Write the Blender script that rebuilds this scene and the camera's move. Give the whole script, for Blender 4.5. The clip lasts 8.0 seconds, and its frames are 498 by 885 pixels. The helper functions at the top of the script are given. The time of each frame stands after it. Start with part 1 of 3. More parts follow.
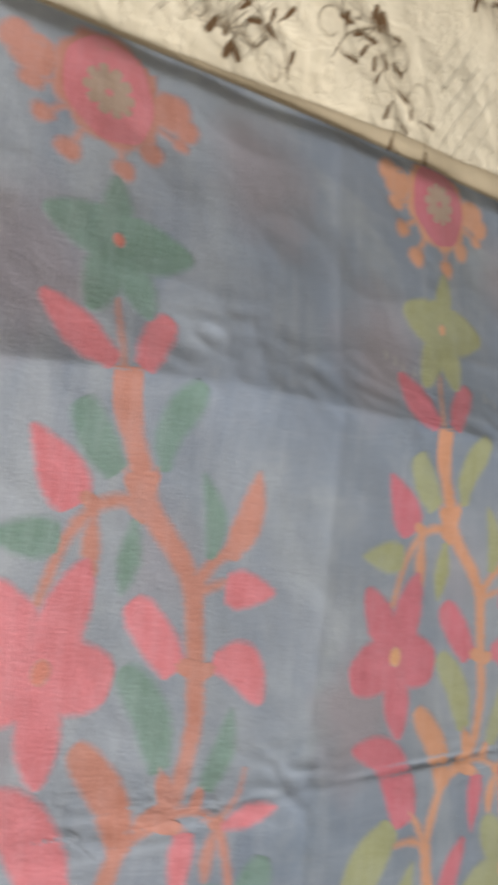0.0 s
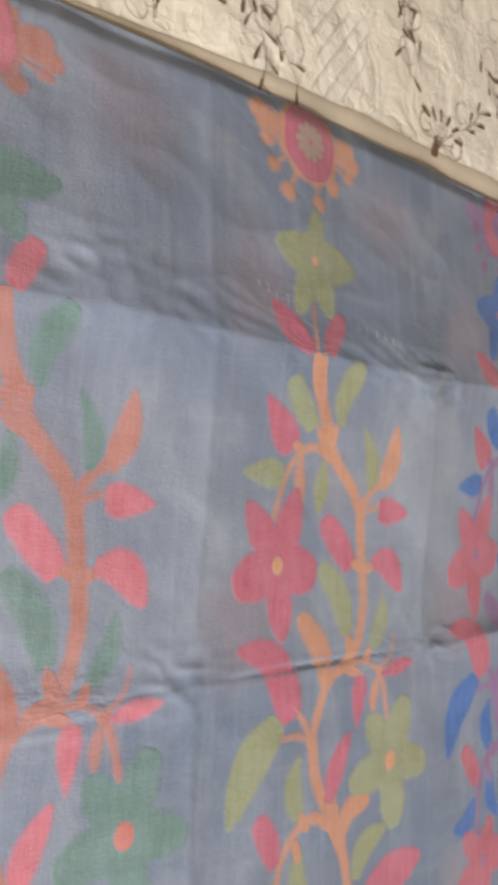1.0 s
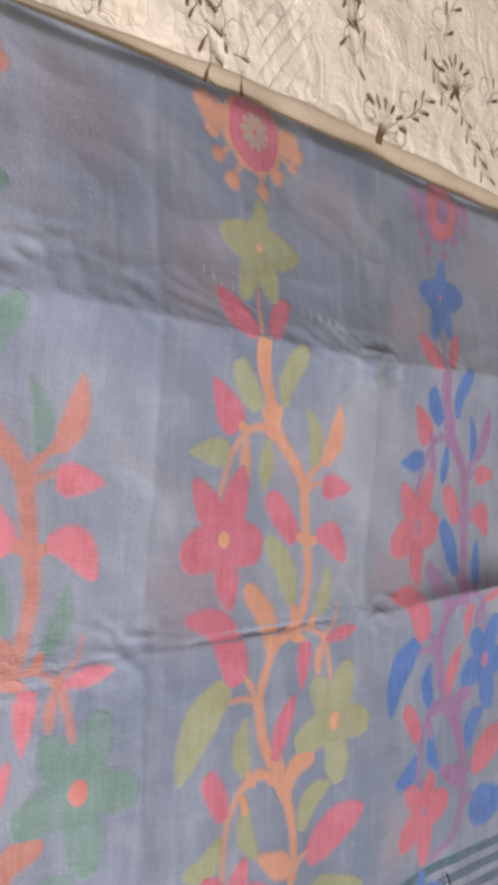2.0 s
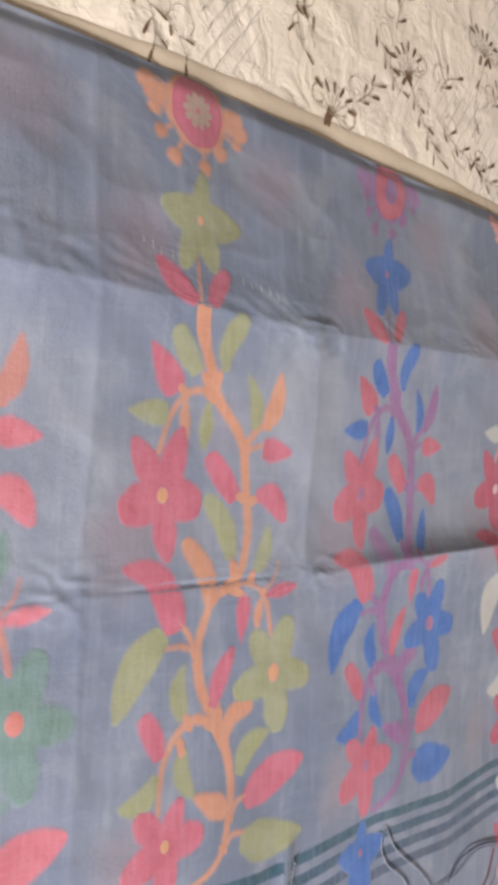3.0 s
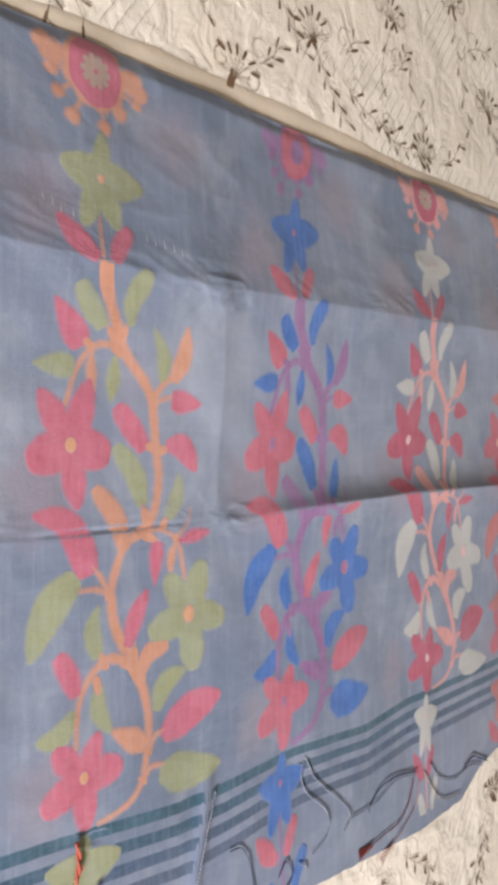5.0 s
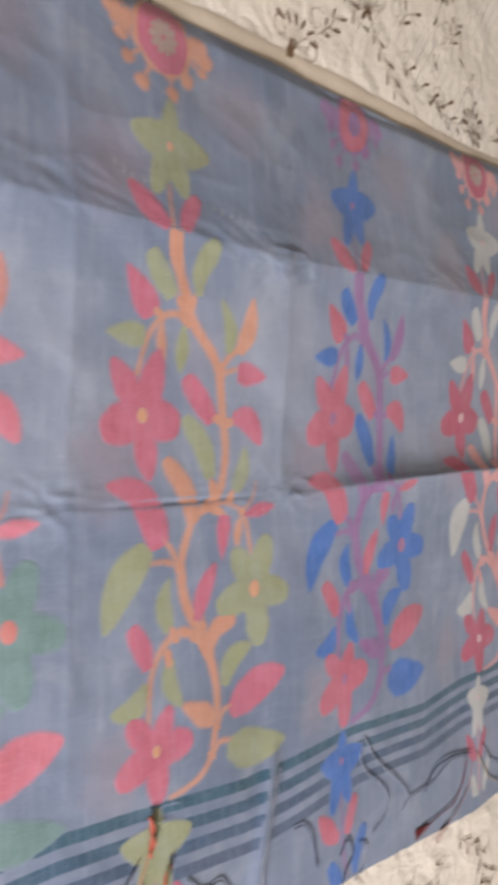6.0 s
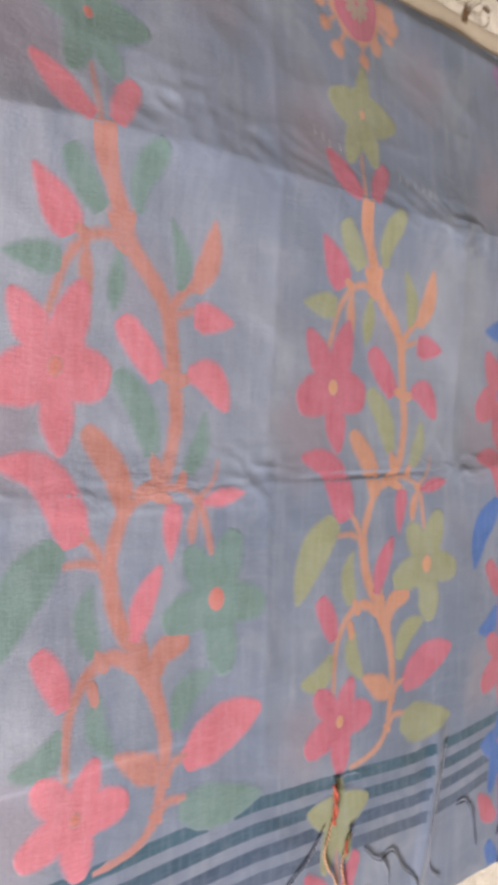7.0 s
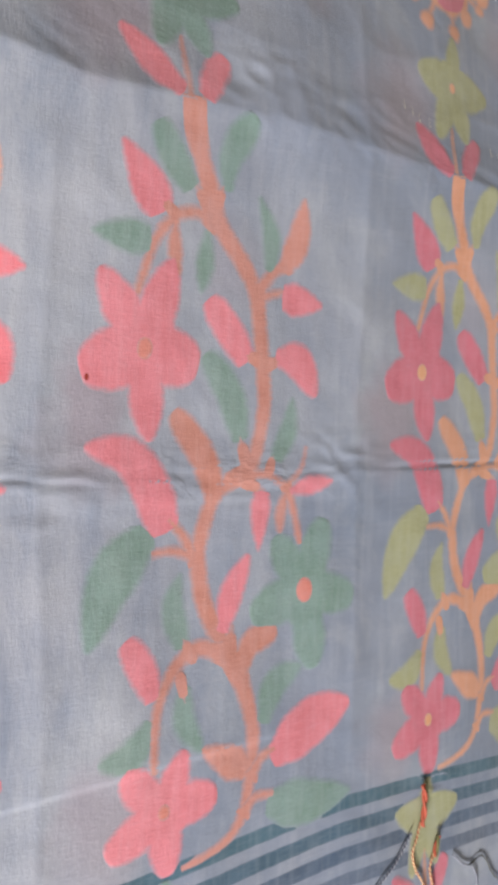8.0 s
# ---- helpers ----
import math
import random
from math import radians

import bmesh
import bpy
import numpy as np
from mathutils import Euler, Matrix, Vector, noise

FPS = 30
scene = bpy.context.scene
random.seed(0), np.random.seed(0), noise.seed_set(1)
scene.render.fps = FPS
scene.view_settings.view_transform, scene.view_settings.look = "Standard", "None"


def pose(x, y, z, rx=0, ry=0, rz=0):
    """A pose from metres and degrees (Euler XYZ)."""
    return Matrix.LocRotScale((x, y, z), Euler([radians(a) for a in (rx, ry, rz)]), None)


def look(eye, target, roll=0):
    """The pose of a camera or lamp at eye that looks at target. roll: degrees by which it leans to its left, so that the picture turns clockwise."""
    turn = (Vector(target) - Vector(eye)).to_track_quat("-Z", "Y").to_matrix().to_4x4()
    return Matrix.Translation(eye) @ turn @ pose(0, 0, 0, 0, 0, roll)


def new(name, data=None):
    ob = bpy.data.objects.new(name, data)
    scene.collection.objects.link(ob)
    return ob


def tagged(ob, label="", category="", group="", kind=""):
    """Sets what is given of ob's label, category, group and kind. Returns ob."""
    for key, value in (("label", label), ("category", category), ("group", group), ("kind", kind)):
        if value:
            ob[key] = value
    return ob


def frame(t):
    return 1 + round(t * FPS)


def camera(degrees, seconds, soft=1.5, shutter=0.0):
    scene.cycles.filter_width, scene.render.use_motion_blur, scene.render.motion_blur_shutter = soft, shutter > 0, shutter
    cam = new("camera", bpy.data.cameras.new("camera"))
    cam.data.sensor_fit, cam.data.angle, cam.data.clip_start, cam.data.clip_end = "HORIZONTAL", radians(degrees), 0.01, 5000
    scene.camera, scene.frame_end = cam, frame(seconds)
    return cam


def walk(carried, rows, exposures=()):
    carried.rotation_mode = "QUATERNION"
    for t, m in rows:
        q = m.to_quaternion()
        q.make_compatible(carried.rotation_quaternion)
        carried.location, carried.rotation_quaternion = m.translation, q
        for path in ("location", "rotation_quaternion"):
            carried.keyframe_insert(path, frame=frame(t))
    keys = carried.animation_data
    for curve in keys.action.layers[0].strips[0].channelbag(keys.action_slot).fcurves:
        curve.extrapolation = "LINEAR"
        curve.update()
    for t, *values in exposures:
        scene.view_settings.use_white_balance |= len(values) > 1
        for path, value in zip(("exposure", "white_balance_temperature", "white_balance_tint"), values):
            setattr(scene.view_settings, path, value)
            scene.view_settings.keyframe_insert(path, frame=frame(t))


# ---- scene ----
cam = camera(34.6, 8.0, soft=4.8, shutter=0.6)
PATH = [
    (0, (-0.052, -0.311, 0.793), (-0.29, 0.868, -0.805), 84.6),
    (0.2, (-0.053, -0.302, 0.814), (-0.283, 0.893, -0.773), 85.1),
    (0.3, (-0.053, -0.3, 0.819), (-0.282, 0.907, -0.76), 85.2),
    (0.5, (-0.045, -0.301, 0.819), (-0.298, 0.944, -0.726), 84.4),
    (1, (-0.021, -0.298, 0.828), (-0.214, 1.004, -0.678), 84.9),
    (1.5, (-0.023, -0.302, 0.849), (-0.168, 1.036, -0.63), 86.3),
    (1.7, (-0.023, -0.304, 0.848), (-0.156, 1.056, -0.612), 86.5),
    (2.8, (-0.007, -0.291, 0.897), (-0.13, 1.057, -0.576), 87.2),
    (3, (0.001, -0.289, 0.902), (-0.123, 1.062, -0.568), 87.2),
    (3.5, (0.015, -0.288, 0.931), (-0.09, 1.076, -0.529), 87.8),
    (4, (0.021, -0.288, 0.942), (-0.063, 1.104, -0.492), 88.3),
    (4.2, (0.019, -0.288, 0.944), (-0.056, 1.119, -0.476), 88.5),
    (5.3, (0.024, -0.278, 0.941), (-0.038, 1.155, -0.453), 87.3),
    (5.5, (0.027, -0.28, 0.936), (-0.032, 1.155, -0.456), 87.4),
    (6, (0.036, -0.304, 0.908), (-0.018, 1.11, -0.505), 87.6),
    (6.2, (0.043, -0.321, 0.888), (-0.012, 1.077, -0.541), 87.5),
    (6.5, (0.043, -0.346, 0.865), (0.024, 1.02, -0.596), 89.0),
    (6.8, (0.046, -0.363, 0.851), (0.027, 0.977, -0.633), 89.3),
    (7, (0.04, -0.366, 0.849), (0.037, 0.947, -0.66), 90.1),
    (7.5, (0.042, -0.368, 0.839), (0.033, 0.844, -0.752), 90.0),
    (8, (0.046, -0.371, 0.828), (0.051, 0.832, -0.77), 90.4),
]
walk(cam, [(t, look(eye, target, roll)) for t, eye, target, roll in PATH],
     exposures=[(0.0, -0.10, 7050, 3), (0.6, -0.08, 6850, 8), (1.0, -0.06, 6800, 9), (1.5, 0.02, 6700, 14), (3.0, 0.14, 6750, 14), (3.6, 0.20, 6750, 13), (4.2, 0.24, 6700, 13), (5.5, 0.10, 6400, 12), (6.5, -0.05, 6650, 15), (8.0, 0.0, 6900, 10)])

# ---- world and light ----
world = bpy.data.worlds.new("sky")
scene.world = world
world.use_nodes = True
sky = world.node_tree.nodes.new("ShaderNodeTexSky")
sky.sky_type, sky.sun_disc = "NISHITA", False
sky.sun_elevation, sky.sun_rotation = radians(40), radians(200)
bg = world.node_tree.nodes["Background"]
world.node_tree.links.new(sky.outputs[0], bg.inputs[0])
bg.inputs[1].default_value = 0.1

WALL_X = 1.60           # the wall with the window
WIN_Y, WIN_Z, WIN_W, WIN_H = -1.45, 1.40, 0.50, 0.65
lamp = bpy.data.lights.new("window_light", "AREA")
lamp.shape, lamp.size, lamp.size_y = "RECTANGLE", WIN_W, WIN_H
lamp.energy, lamp.color = 132.0, (1.0, 0.985, 0.97)
lamp_ob = new("window_light", lamp)
lamp_ob.matrix_world = look((WALL_X + 0.02, WIN_Y, WIN_Z), (0.0, 0.0, 0.5))


# ---- materials ----
def lin(*c):
    """Linear colour from eight-bit display values."""
    return tuple((v / 255 / 12.92) if v / 255 <= 0.04045 else ((v / 255 + 0.055) / 1.055) ** 2.4 for v in c) + (1.0,)


class Nodes:
    """Short hand for building a node material."""

    def __init__(self, name, rough=0.8, sheen=0.0):
        self.mat = bpy.data.materials.new(name)
        self.mat.use_nodes = True
        self.tree = self.mat.node_tree
        self.bsdf = self.tree.nodes["Principled BSDF"]
        self.bsdf.inputs["Roughness"].default_value = rough
        self.bsdf.inputs["Specular IOR Level"].default_value = 0.25
        self.bsdf.inputs["Sheen Weight"].default_value = sheen
        self.bsdf.inputs["Sheen Roughness"].default_value = 0.5
        self.co = self.tree.nodes.new("ShaderNodeTexCoord").outputs["Object"]

    def link(self, value, socket):
        if isinstance(value, (int, float)):
            socket.default_value = value
        elif isinstance(value, tuple):
            socket.default_value = value
        else:
            self.tree.links.new(value, socket)

    def scaled(self, sx, sy, sz, rot=0.0):
        n = self.tree.nodes.new("ShaderNodeMapping")
        n.inputs["Scale"].default_value = (sx, sy, sz)
        n.inputs["Rotation"].default_value = (0, 0, rot)
        self.link(self.co, n.inputs["Vector"])
        return n.outputs[0]

    def noise(self, vec, scale=1.0, detail=3.0, rough=0.55, distort=0.0):
        n = self.tree.nodes.new("ShaderNodeTexNoise")
        self.link(vec, n.inputs["Vector"])
        n.inputs["Scale"].default_value, n.inputs["Detail"].default_value = scale, detail
        n.inputs["Roughness"].default_value, n.inputs["Distortion"].default_value = rough, distort
        return n.outputs["Fac"]

    def wave(self, vec, scale, distort=0.0, axis="X", detail=2.0, dscale=1.0):
        n = self.tree.nodes.new("ShaderNodeTexWave")
        n.bands_direction = axis
        self.link(vec, n.inputs["Vector"])
        n.inputs["Scale"].default_value, n.inputs["Distortion"].default_value = scale, distort
        n.inputs["Detail"].default_value, n.inputs["Detail Scale"].default_value = detail, dscale
        return n.outputs["Fac"]

    def math(self, op, a, b=0.0, clamp=False):
        n = self.tree.nodes.new("ShaderNodeMath")
        n.operation, n.use_clamp = op, clamp
        self.link(a, n.inputs[0])
        self.link(b, n.inputs[1])
        return n.outputs[0]

    def ramp(self, value, lo, hi, a=0.0, b=1.0):
        n = self.tree.nodes.new("ShaderNodeMapRange")
        n.clamp = True
        self.link(value, n.inputs["Value"])
        for k, v in zip(("From Min", "From Max", "To Min", "To Max"), (lo, hi, a, b)):
            n.inputs[k].default_value = v
        return n.outputs[0]

    def mix(self, fac, a, b, mode="MIX"):
        n = self.tree.nodes.new("ShaderNodeMix")
        n.data_type, n.blend_type = "RGBA", mode
        self.link(fac, n.inputs["Factor"])
        self.link(a, n.inputs["A"])
        self.link(b, n.inputs["B"])
        return [o for o in n.outputs if o.name == "Result" and o.type == "RGBA"][0]

    def xyz(self):
        n = self.tree.nodes.new("ShaderNodeSeparateXYZ")
        self.link(self.co, n.inputs[0])
        return n.outputs

    def done(self, colour, height=None, depth=0.001, strength=0.5):
        self.link(colour, self.bsdf.inputs["Base Color"])
        if height is not None:
            n = self.tree.nodes.new("ShaderNodeBump")
            n.inputs["Strength"].default_value, n.inputs["Distance"].default_value = strength, depth
            self.link(height, n.inputs["Height"])
            self.link(n.outputs[0], self.bsdf.inputs["Normal"])
        return self.mat


COLUMN = 0.194   # spacing of the woven plants across the cloth


def cloth_colour(m):
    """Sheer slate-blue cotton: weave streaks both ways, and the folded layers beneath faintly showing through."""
    base = m.mix(m.ramp(m.noise(m.scaled(7, 5, 7), 1, 3), 0.3, 0.72), lin(97, 111, 135), lin(127, 135, 156))
    # slub streaks along the two thread directions
    along = m.noise(m.scaled(11, 105, 9), 1, 5, 0.7, 0.3)
    across = m.noise(m.scaled(240, 16, 9), 1, 3, 0.6)
    base = m.mix(m.ramp(along, 0.50, 0.78, 0, 0.38), base, lin(158, 165, 182))
    base = m.mix(m.ramp(along, 0.5, 0.22, 0, 0.2), base, lin(96, 106, 126))
    base = m.mix(m.ramp(across, 0.55, 0.8, 0, 0.22), base, lin(154, 160, 176))
    # rubbed pale wear in broad patches
    wear = m.noise(m.scaled(11, 13, 10), 1, 6, 0.66, 0.9)
    cloud = m.noise(m.scaled(5.5, 6.5, 5), 1, 4, 0.6, 0.5)
    base = m.mix(m.ramp(cloud, 0.52, 0.70, 0, 0.40), base, lin(150, 157, 172))
    base = m.mix(m.ramp(cloud, 0.47, 0.30, 0, 0.35), base, lin(94, 106, 128))
    base = m.mix(m.ramp(wear, 0.50, 0.70, 0, 0.50), base, lin(156, 162, 174))
    # the cloth turns paler and greyer towards low y, broken up by noise
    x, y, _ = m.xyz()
    pale_end = m.math("MULTIPLY", m.ramp(y, -0.06, -0.25), m.ramp(m.noise(m.scaled(10, 32, 10), 1, 5, 0.65, 0.4), 0.30, 0.62))
    base = m.mix(m.math("MULTIPLY", pale_end, 0.6), base, lin(172, 174, 186))
    # light on the panel between the folds, painted in as a paler tone
    lit_panel = m.math("MULTIPLY", m.ramp(m.math("ABSOLUTE", m.math("ADD", x, 0.018)), 0.100, 0.045), m.ramp(m.noise(m.scaled(8, 10, 8), 1, 4, 0.6, 0.6), 0.30, 0.60))
    base = m.mix(m.math("MULTIPLY", lit_panel, 0.34), base, lin(166, 170, 182))
    # motifs of the layer below, as dull rosy blots that repeat with the weave
    warp = m.math("MULTIPLY", m.math("SUBTRACT", m.noise(m.scaled(28, 28, 28), 1, 3), 0.5), 0.05)
    for a0, b0, ra, rb, k in ((-0.018, 0.150, 0.034, 0.040, 0.75), (-0.018, -0.035, 0.030, 0.036, 0.8),
                              (0.097, 0.222, 0.034, 0.034, 0.7), (-0.012, -0.222, 0.026, 0.034, 0.65), (0.055, 0.04, 0.02, 0.03, 0.35)):
        cell = m.math("SUBTRACT", m.math("FLOORED_MODULO", m.math("ADD", y, COLUMN / 2 - a0), COLUMN), COLUMN / 2)
        da = m.math("DIVIDE", m.math("ADD", cell, warp), ra)
        db = m.math("DIVIDE", m.math("ADD", m.math("ADD", x, b0), warp), rb)
        r = m.math("SQRT", m.math("ADD", m.math("MULTIPLY", da, da), m.math("MULTIPLY", db, db)))
        base = m.mix(m.ramp(r, 1.15, 0.35, 0, k), base, lin(138, 130, 144))
    fine = m.math("ADD", m.noise(m.scaled(300, 1500, 300), 1, 2), m.noise(m.scaled(1500, 300, 300), 1, 2))
    crackle = m.ramp(m.math("ABSOLUTE", m.math("SUBTRACT", m.noise(m.scaled(60, 26, 40), 1, 3, 0.6, 0.9), 0.5)), 0.0, 0.09, 1.0, 0.0)
    near = m.math("ADD", m.ramp(m.math("ABSOLUTE", m.math("ADD", x, -0.062)), 0.004, 0.020, 1.0, 0.0), m.ramp(m.math("ABSOLUTE", m.math("ADD", x, 0.128)), 0.006, 0.030, 0.8, 0.0))
    here = m.math("MULTIPLY", m.math("ADD", near, 0.12), m.ramp(m.noise(m.scaled(9, 11, 9), 1, 2), 0.42, 0.62))
    fine = m.math("ADD", fine, m.math("MULTIPLY", m.math("MULTIPLY", crackle, here), 1.3))
    height = m.math("ADD", m.math("MULTIPLY", fine, 0.2), m.math("ADD", m.math("MULTIPLY", along, 0.25), m.math("MULTIPLY", m.noise(m.scaled(30, 26, 10), 1, 2, 0.45), 2.4)))
    return base, height


def cloth_material():
    m = Nodes("slate_blue_cotton", 0.72, 0.25)
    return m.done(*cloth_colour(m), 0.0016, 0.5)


def thread_material(name, rgb, sheer=0.12, feather=2.4):
    """Woven inlay thread of one colour: sheer, with fine weft lines and thread ends that feather out at the edge."""
    m = Nodes(name, 0.7, 0.2)
    c = lin(*rgb)
    dark = tuple(v * 0.78 for v in c[:3]) + (1.0,)
    pale = tuple(v * 0.80 + 0.20 * w for v, w in zip(c[:3], lin(165, 168, 180)[:3])) + (1.0,)
    n1 = m.noise(m.scaled(38, 38, 38), 1, 4, 0.6)
    n2 = m.noise(m.scaled(900, 120, 90), 1, 2)
    n3 = m.noise(m.scaled(30, 260, 40), 1, 3)
    col = m.mix(m.ramp(n1, 0.35, 0.65), dark, c)
    col = m.mix(m.ramp(n3, 0.45, 0.75, 0, 0.7), col, pale)
    col = m.mix(m.ramp(n2, 0.5, 0.75, 0, 0.5), col, pale)
    ground, height = cloth_colour(m)
    edge = m.tree.nodes.new("ShaderNodeAttribute")
    edge.attribute_name = "edge"
    ragged = m.math("MULTIPLY", m.math("SUBTRACT", m.noise(m.scaled(600, 220, 300), 1, 2), 0.5), 2.8)
    inside = m.ramp(m.math("ADD", edge.outputs["Fac"], ragged), -0.2, feather)
    body = m.math("SUBTRACT", 1.0, m.math("MULTIPLY", m.ramp(n1, 0.3, 0.75, 0.4, 1.6), sheer))
    col = m.mix(m.math("MULTIPLY", inside, body), ground, col)
    return m.done(col, m.math("ADD", height, m.math("MULTIPLY", m.math("ADD", n2, n3), 0.12)), 0.0016, 0.5)


def sheet_material():
    """Cream cotton bedsheet with woven-in relief of ripples and ladder lines."""
    m = Nodes("cream_bedsheet_cotton", 0.8, 0.15)
    base = m.mix(m.ramp(m.noise(m.scaled(9, 9, 9), 1, 4), 0.3, 0.7), lin(229, 217, 201), lin(241, 231, 218))
    base = m.mix(m.ramp(m.noise(m.scaled(120, 120, 120), 1, 3), 0.5, 0.8, 0, 0.35), base, lin(200, 188, 166))
    ladder = m.wave(m.scaled(1, 1, 1, 0.62), 30, 1.2, "Y", 1.0, 2.0)
    ruled = m.ramp(ladder, 0.0, 0.14, 1.0, 0.0)
    where = m.math("MULTIPLY", m.ramp(m.noise(m.scaled(9, 9, 9), 1, 1), 0.50, 0.58), m.ramp(m.noise(m.scaled(30, 30, 30), 1, 1), 0.35, 0.45))
    crumple = m.noise(m.scaled(62, 44, 50), 1, 2, 0.5, 0.8)
    soft = m.noise(m.scaled(24, 30, 20), 1, 3, 0.5, 0.8)
    scroll = m.ramp(m.math("ABSOLUTE", m.math("SUBTRACT", m.noise(m.scaled(42, 42, 42), 1, 1, 0.5, 1.5), 0.5)), 0.0, 0.035, 1.0, 0.0)
    height = m.math("ADD", m.math("ADD", m.math("MULTIPLY", crumple, 0.26), m.math("MULTIPLY", soft, 1.3)),
                    m.math("ADD", m.math("MULTIPLY", scroll, 0.06), m.math("MULTIPLY", m.math("MULTIPLY", ruled, where), -0.42)))
    return m.done(base, height, 0.0046, 0.68)


def plain_material(name, rgb, rough=0.85, grain=40.0):
    m = Nodes(name, rough)
    c = lin(*rgb)
    n = m.noise(m.scaled(grain, grain, grain), 1, 4)
    big = m.noise(m.scaled(3, 3, 3), 1, 3)
    col = m.mix(m.ramp(n, 0.3, 0.7), tuple(v * 0.93 for v in c[:3]) + (1.0,), c)
    col = m.mix(m.ramp(big, 0.4, 0.75, 0, 0.3), col, tuple(v * 0.88 for v in c[:3]) + (1.0,))
    return m.done(col, n, 0.001, 0.3)


CLOTH = cloth_material()
SHEET = sheet_material()
PLASTER = plain_material("warm_grey_wall_paint", (146, 138, 126))
CEILING = plain_material("white_ceiling_paint", (198, 194, 186))
FLOOR = plain_material("grey_floor_tile", (150, 142, 132), 0.5, 20)
# tan of the strip that stands for the top fold's shadow
FOLD_SHADE = plain_material("beige_fold_shade", (214, 198, 178), 0.8, 120)
TIMBER = plain_material("brown_timber", (110, 76, 52), 0.55, 60)
TICKING = plain_material("mattress_ticking", (205, 200, 190))
INK = plain_material("dark_brown_print", (114, 88, 66), 0.85, 300)
INK_PALE = plain_material("grey_brown_print", (142, 126, 110), 0.85, 300)
STRIPES = [thread_material("teal_stripe_thread", (42, 84, 104)), thread_material("deep_teal_stripe_thread", (48, 82, 106)),
           thread_material("slate_stripe_thread", (60, 82, 110)), thread_material("dim_slate_stripe_thread", (72, 88, 114))]

# colour sets of the woven plants: stem, leaf, flower, heart
SETS = {
    "gold": ((236, 150, 104), (214, 196, 130), (226, 106, 120), (236, 170, 110)),
    "green": ((196, 126, 110), (108, 140, 130), (214, 117, 131), (208, 116, 98)),
    "olive": ((208, 145, 112), (160, 162, 114), (200, 98, 119), (224, 162, 116)),
    "blue": ((150, 92, 148), (50, 104, 182), (196, 94, 112), (170, 92, 138)),
    "white": ((226, 156, 148), (198, 196, 190), (188, 72, 96), (236, 190, 190)),
    "rose": ((222, 140, 110), (196, 104, 96), (194, 84, 100), (230, 170, 140)),
}
SHEER = {"green": (0.20, 0.26, 0.16, 0.2), "olive": (0.14, 0.26, 0.16, 0.15), "blue": (0.28, 0.14, 0.16, 0.3)}
THREADS = {k: [thread_material(f"{k}_{w}_thread", c, sheer, 3.8 if k == "green" and w == "leaf" else 3.3)
               for w, c, sheer in zip(("stem", "leaf", "flower", "heart"), v, SHEER.get(k, (0.16, 0.2, 0.16, 0.15)))] for k, v in SETS.items()}
PALE_THREAD = plain_material("pale_cut_thread", (214, 214, 206), 0.7, 400)
CREAM_THREAD = thread_material("cream_thread", (178, 150, 136))


def cord_material(name, rgb):
    return plain_material(name, rgb, 0.6, 400)


CORD_NAVY, CORD_PALE = cord_material("navy_cord", (70, 76, 100)), cord_material("pale_cord", (172, 176, 190))
CORD_RUST, CORD_GOLD = cord_material("rust_cord", (162, 78, 62)), cord_material("gold_cord", (212, 188, 150))
CORD_RED = cord_material("dark_red_tassel", (140, 56, 50))
CORD_OLIVE = cord_material("dark_olive_cord", (92, 92, 62))

# ---- the lie of the cloth ----
# a runs across the cloth (world y), b runs up its length (world -x)
SHEET_Z = 0.490
CLOTH_Z = 0.4992


def smooth(t):
    t = min(1.0, max(0.0, t))
    return t * t * (3 - 2 * t)


def top_edge(a):
    return float(np.interp(a, (-0.55, -0.2, -0.08, 0.0, 0.2, 0.4, 0.49, 0.7), (0.2505, 0.2625, 0.2685, 0.2715, 0.2735, 0.2765, 0.281, 0.290)))


def bottom_edge(a):
    return float(np.interp(a, (-0.55, 0.0, 0.24, 0.42, 0.50, 0.54, 0.58, 0.7), (-0.372, -0.374, -0.377, -0.385, -0.379, -0.356, -0.345, -0.34)))


def crease_one(a):
    return float(np.interp(a, (-0.30, -0.25, -0.22, -0.165, -0.12, 0.03, 0.12, 0.19, 0.27, 0.40, 0.56), (0.119, 0.115, 0.111, 0.116, 0.119, 0.118, 0.1155, 0.119, 0.122, 0.126, 0.132)))


def crease_two(a):
    return float(np.interp(a, (-0.25, -0.19, -0.05, 0.05, 0.14, 0.19, 0.27, 0.39, 0.56), (-0.064, -0.070, -0.063, -0.061, -0.060, -0.057, -0.052, -0.046, -0.043)))


def ridge(d, up, down, sharp=0.0004):
    """A fold line: height 1 at d = 0, falling over `up` above it and over `down` below it."""
    d = math.copysign(math.sqrt(d * d + sharp * sharp) - sharp, d)
    return math.exp(-d / up) if d > 0 else math.exp(d / down)


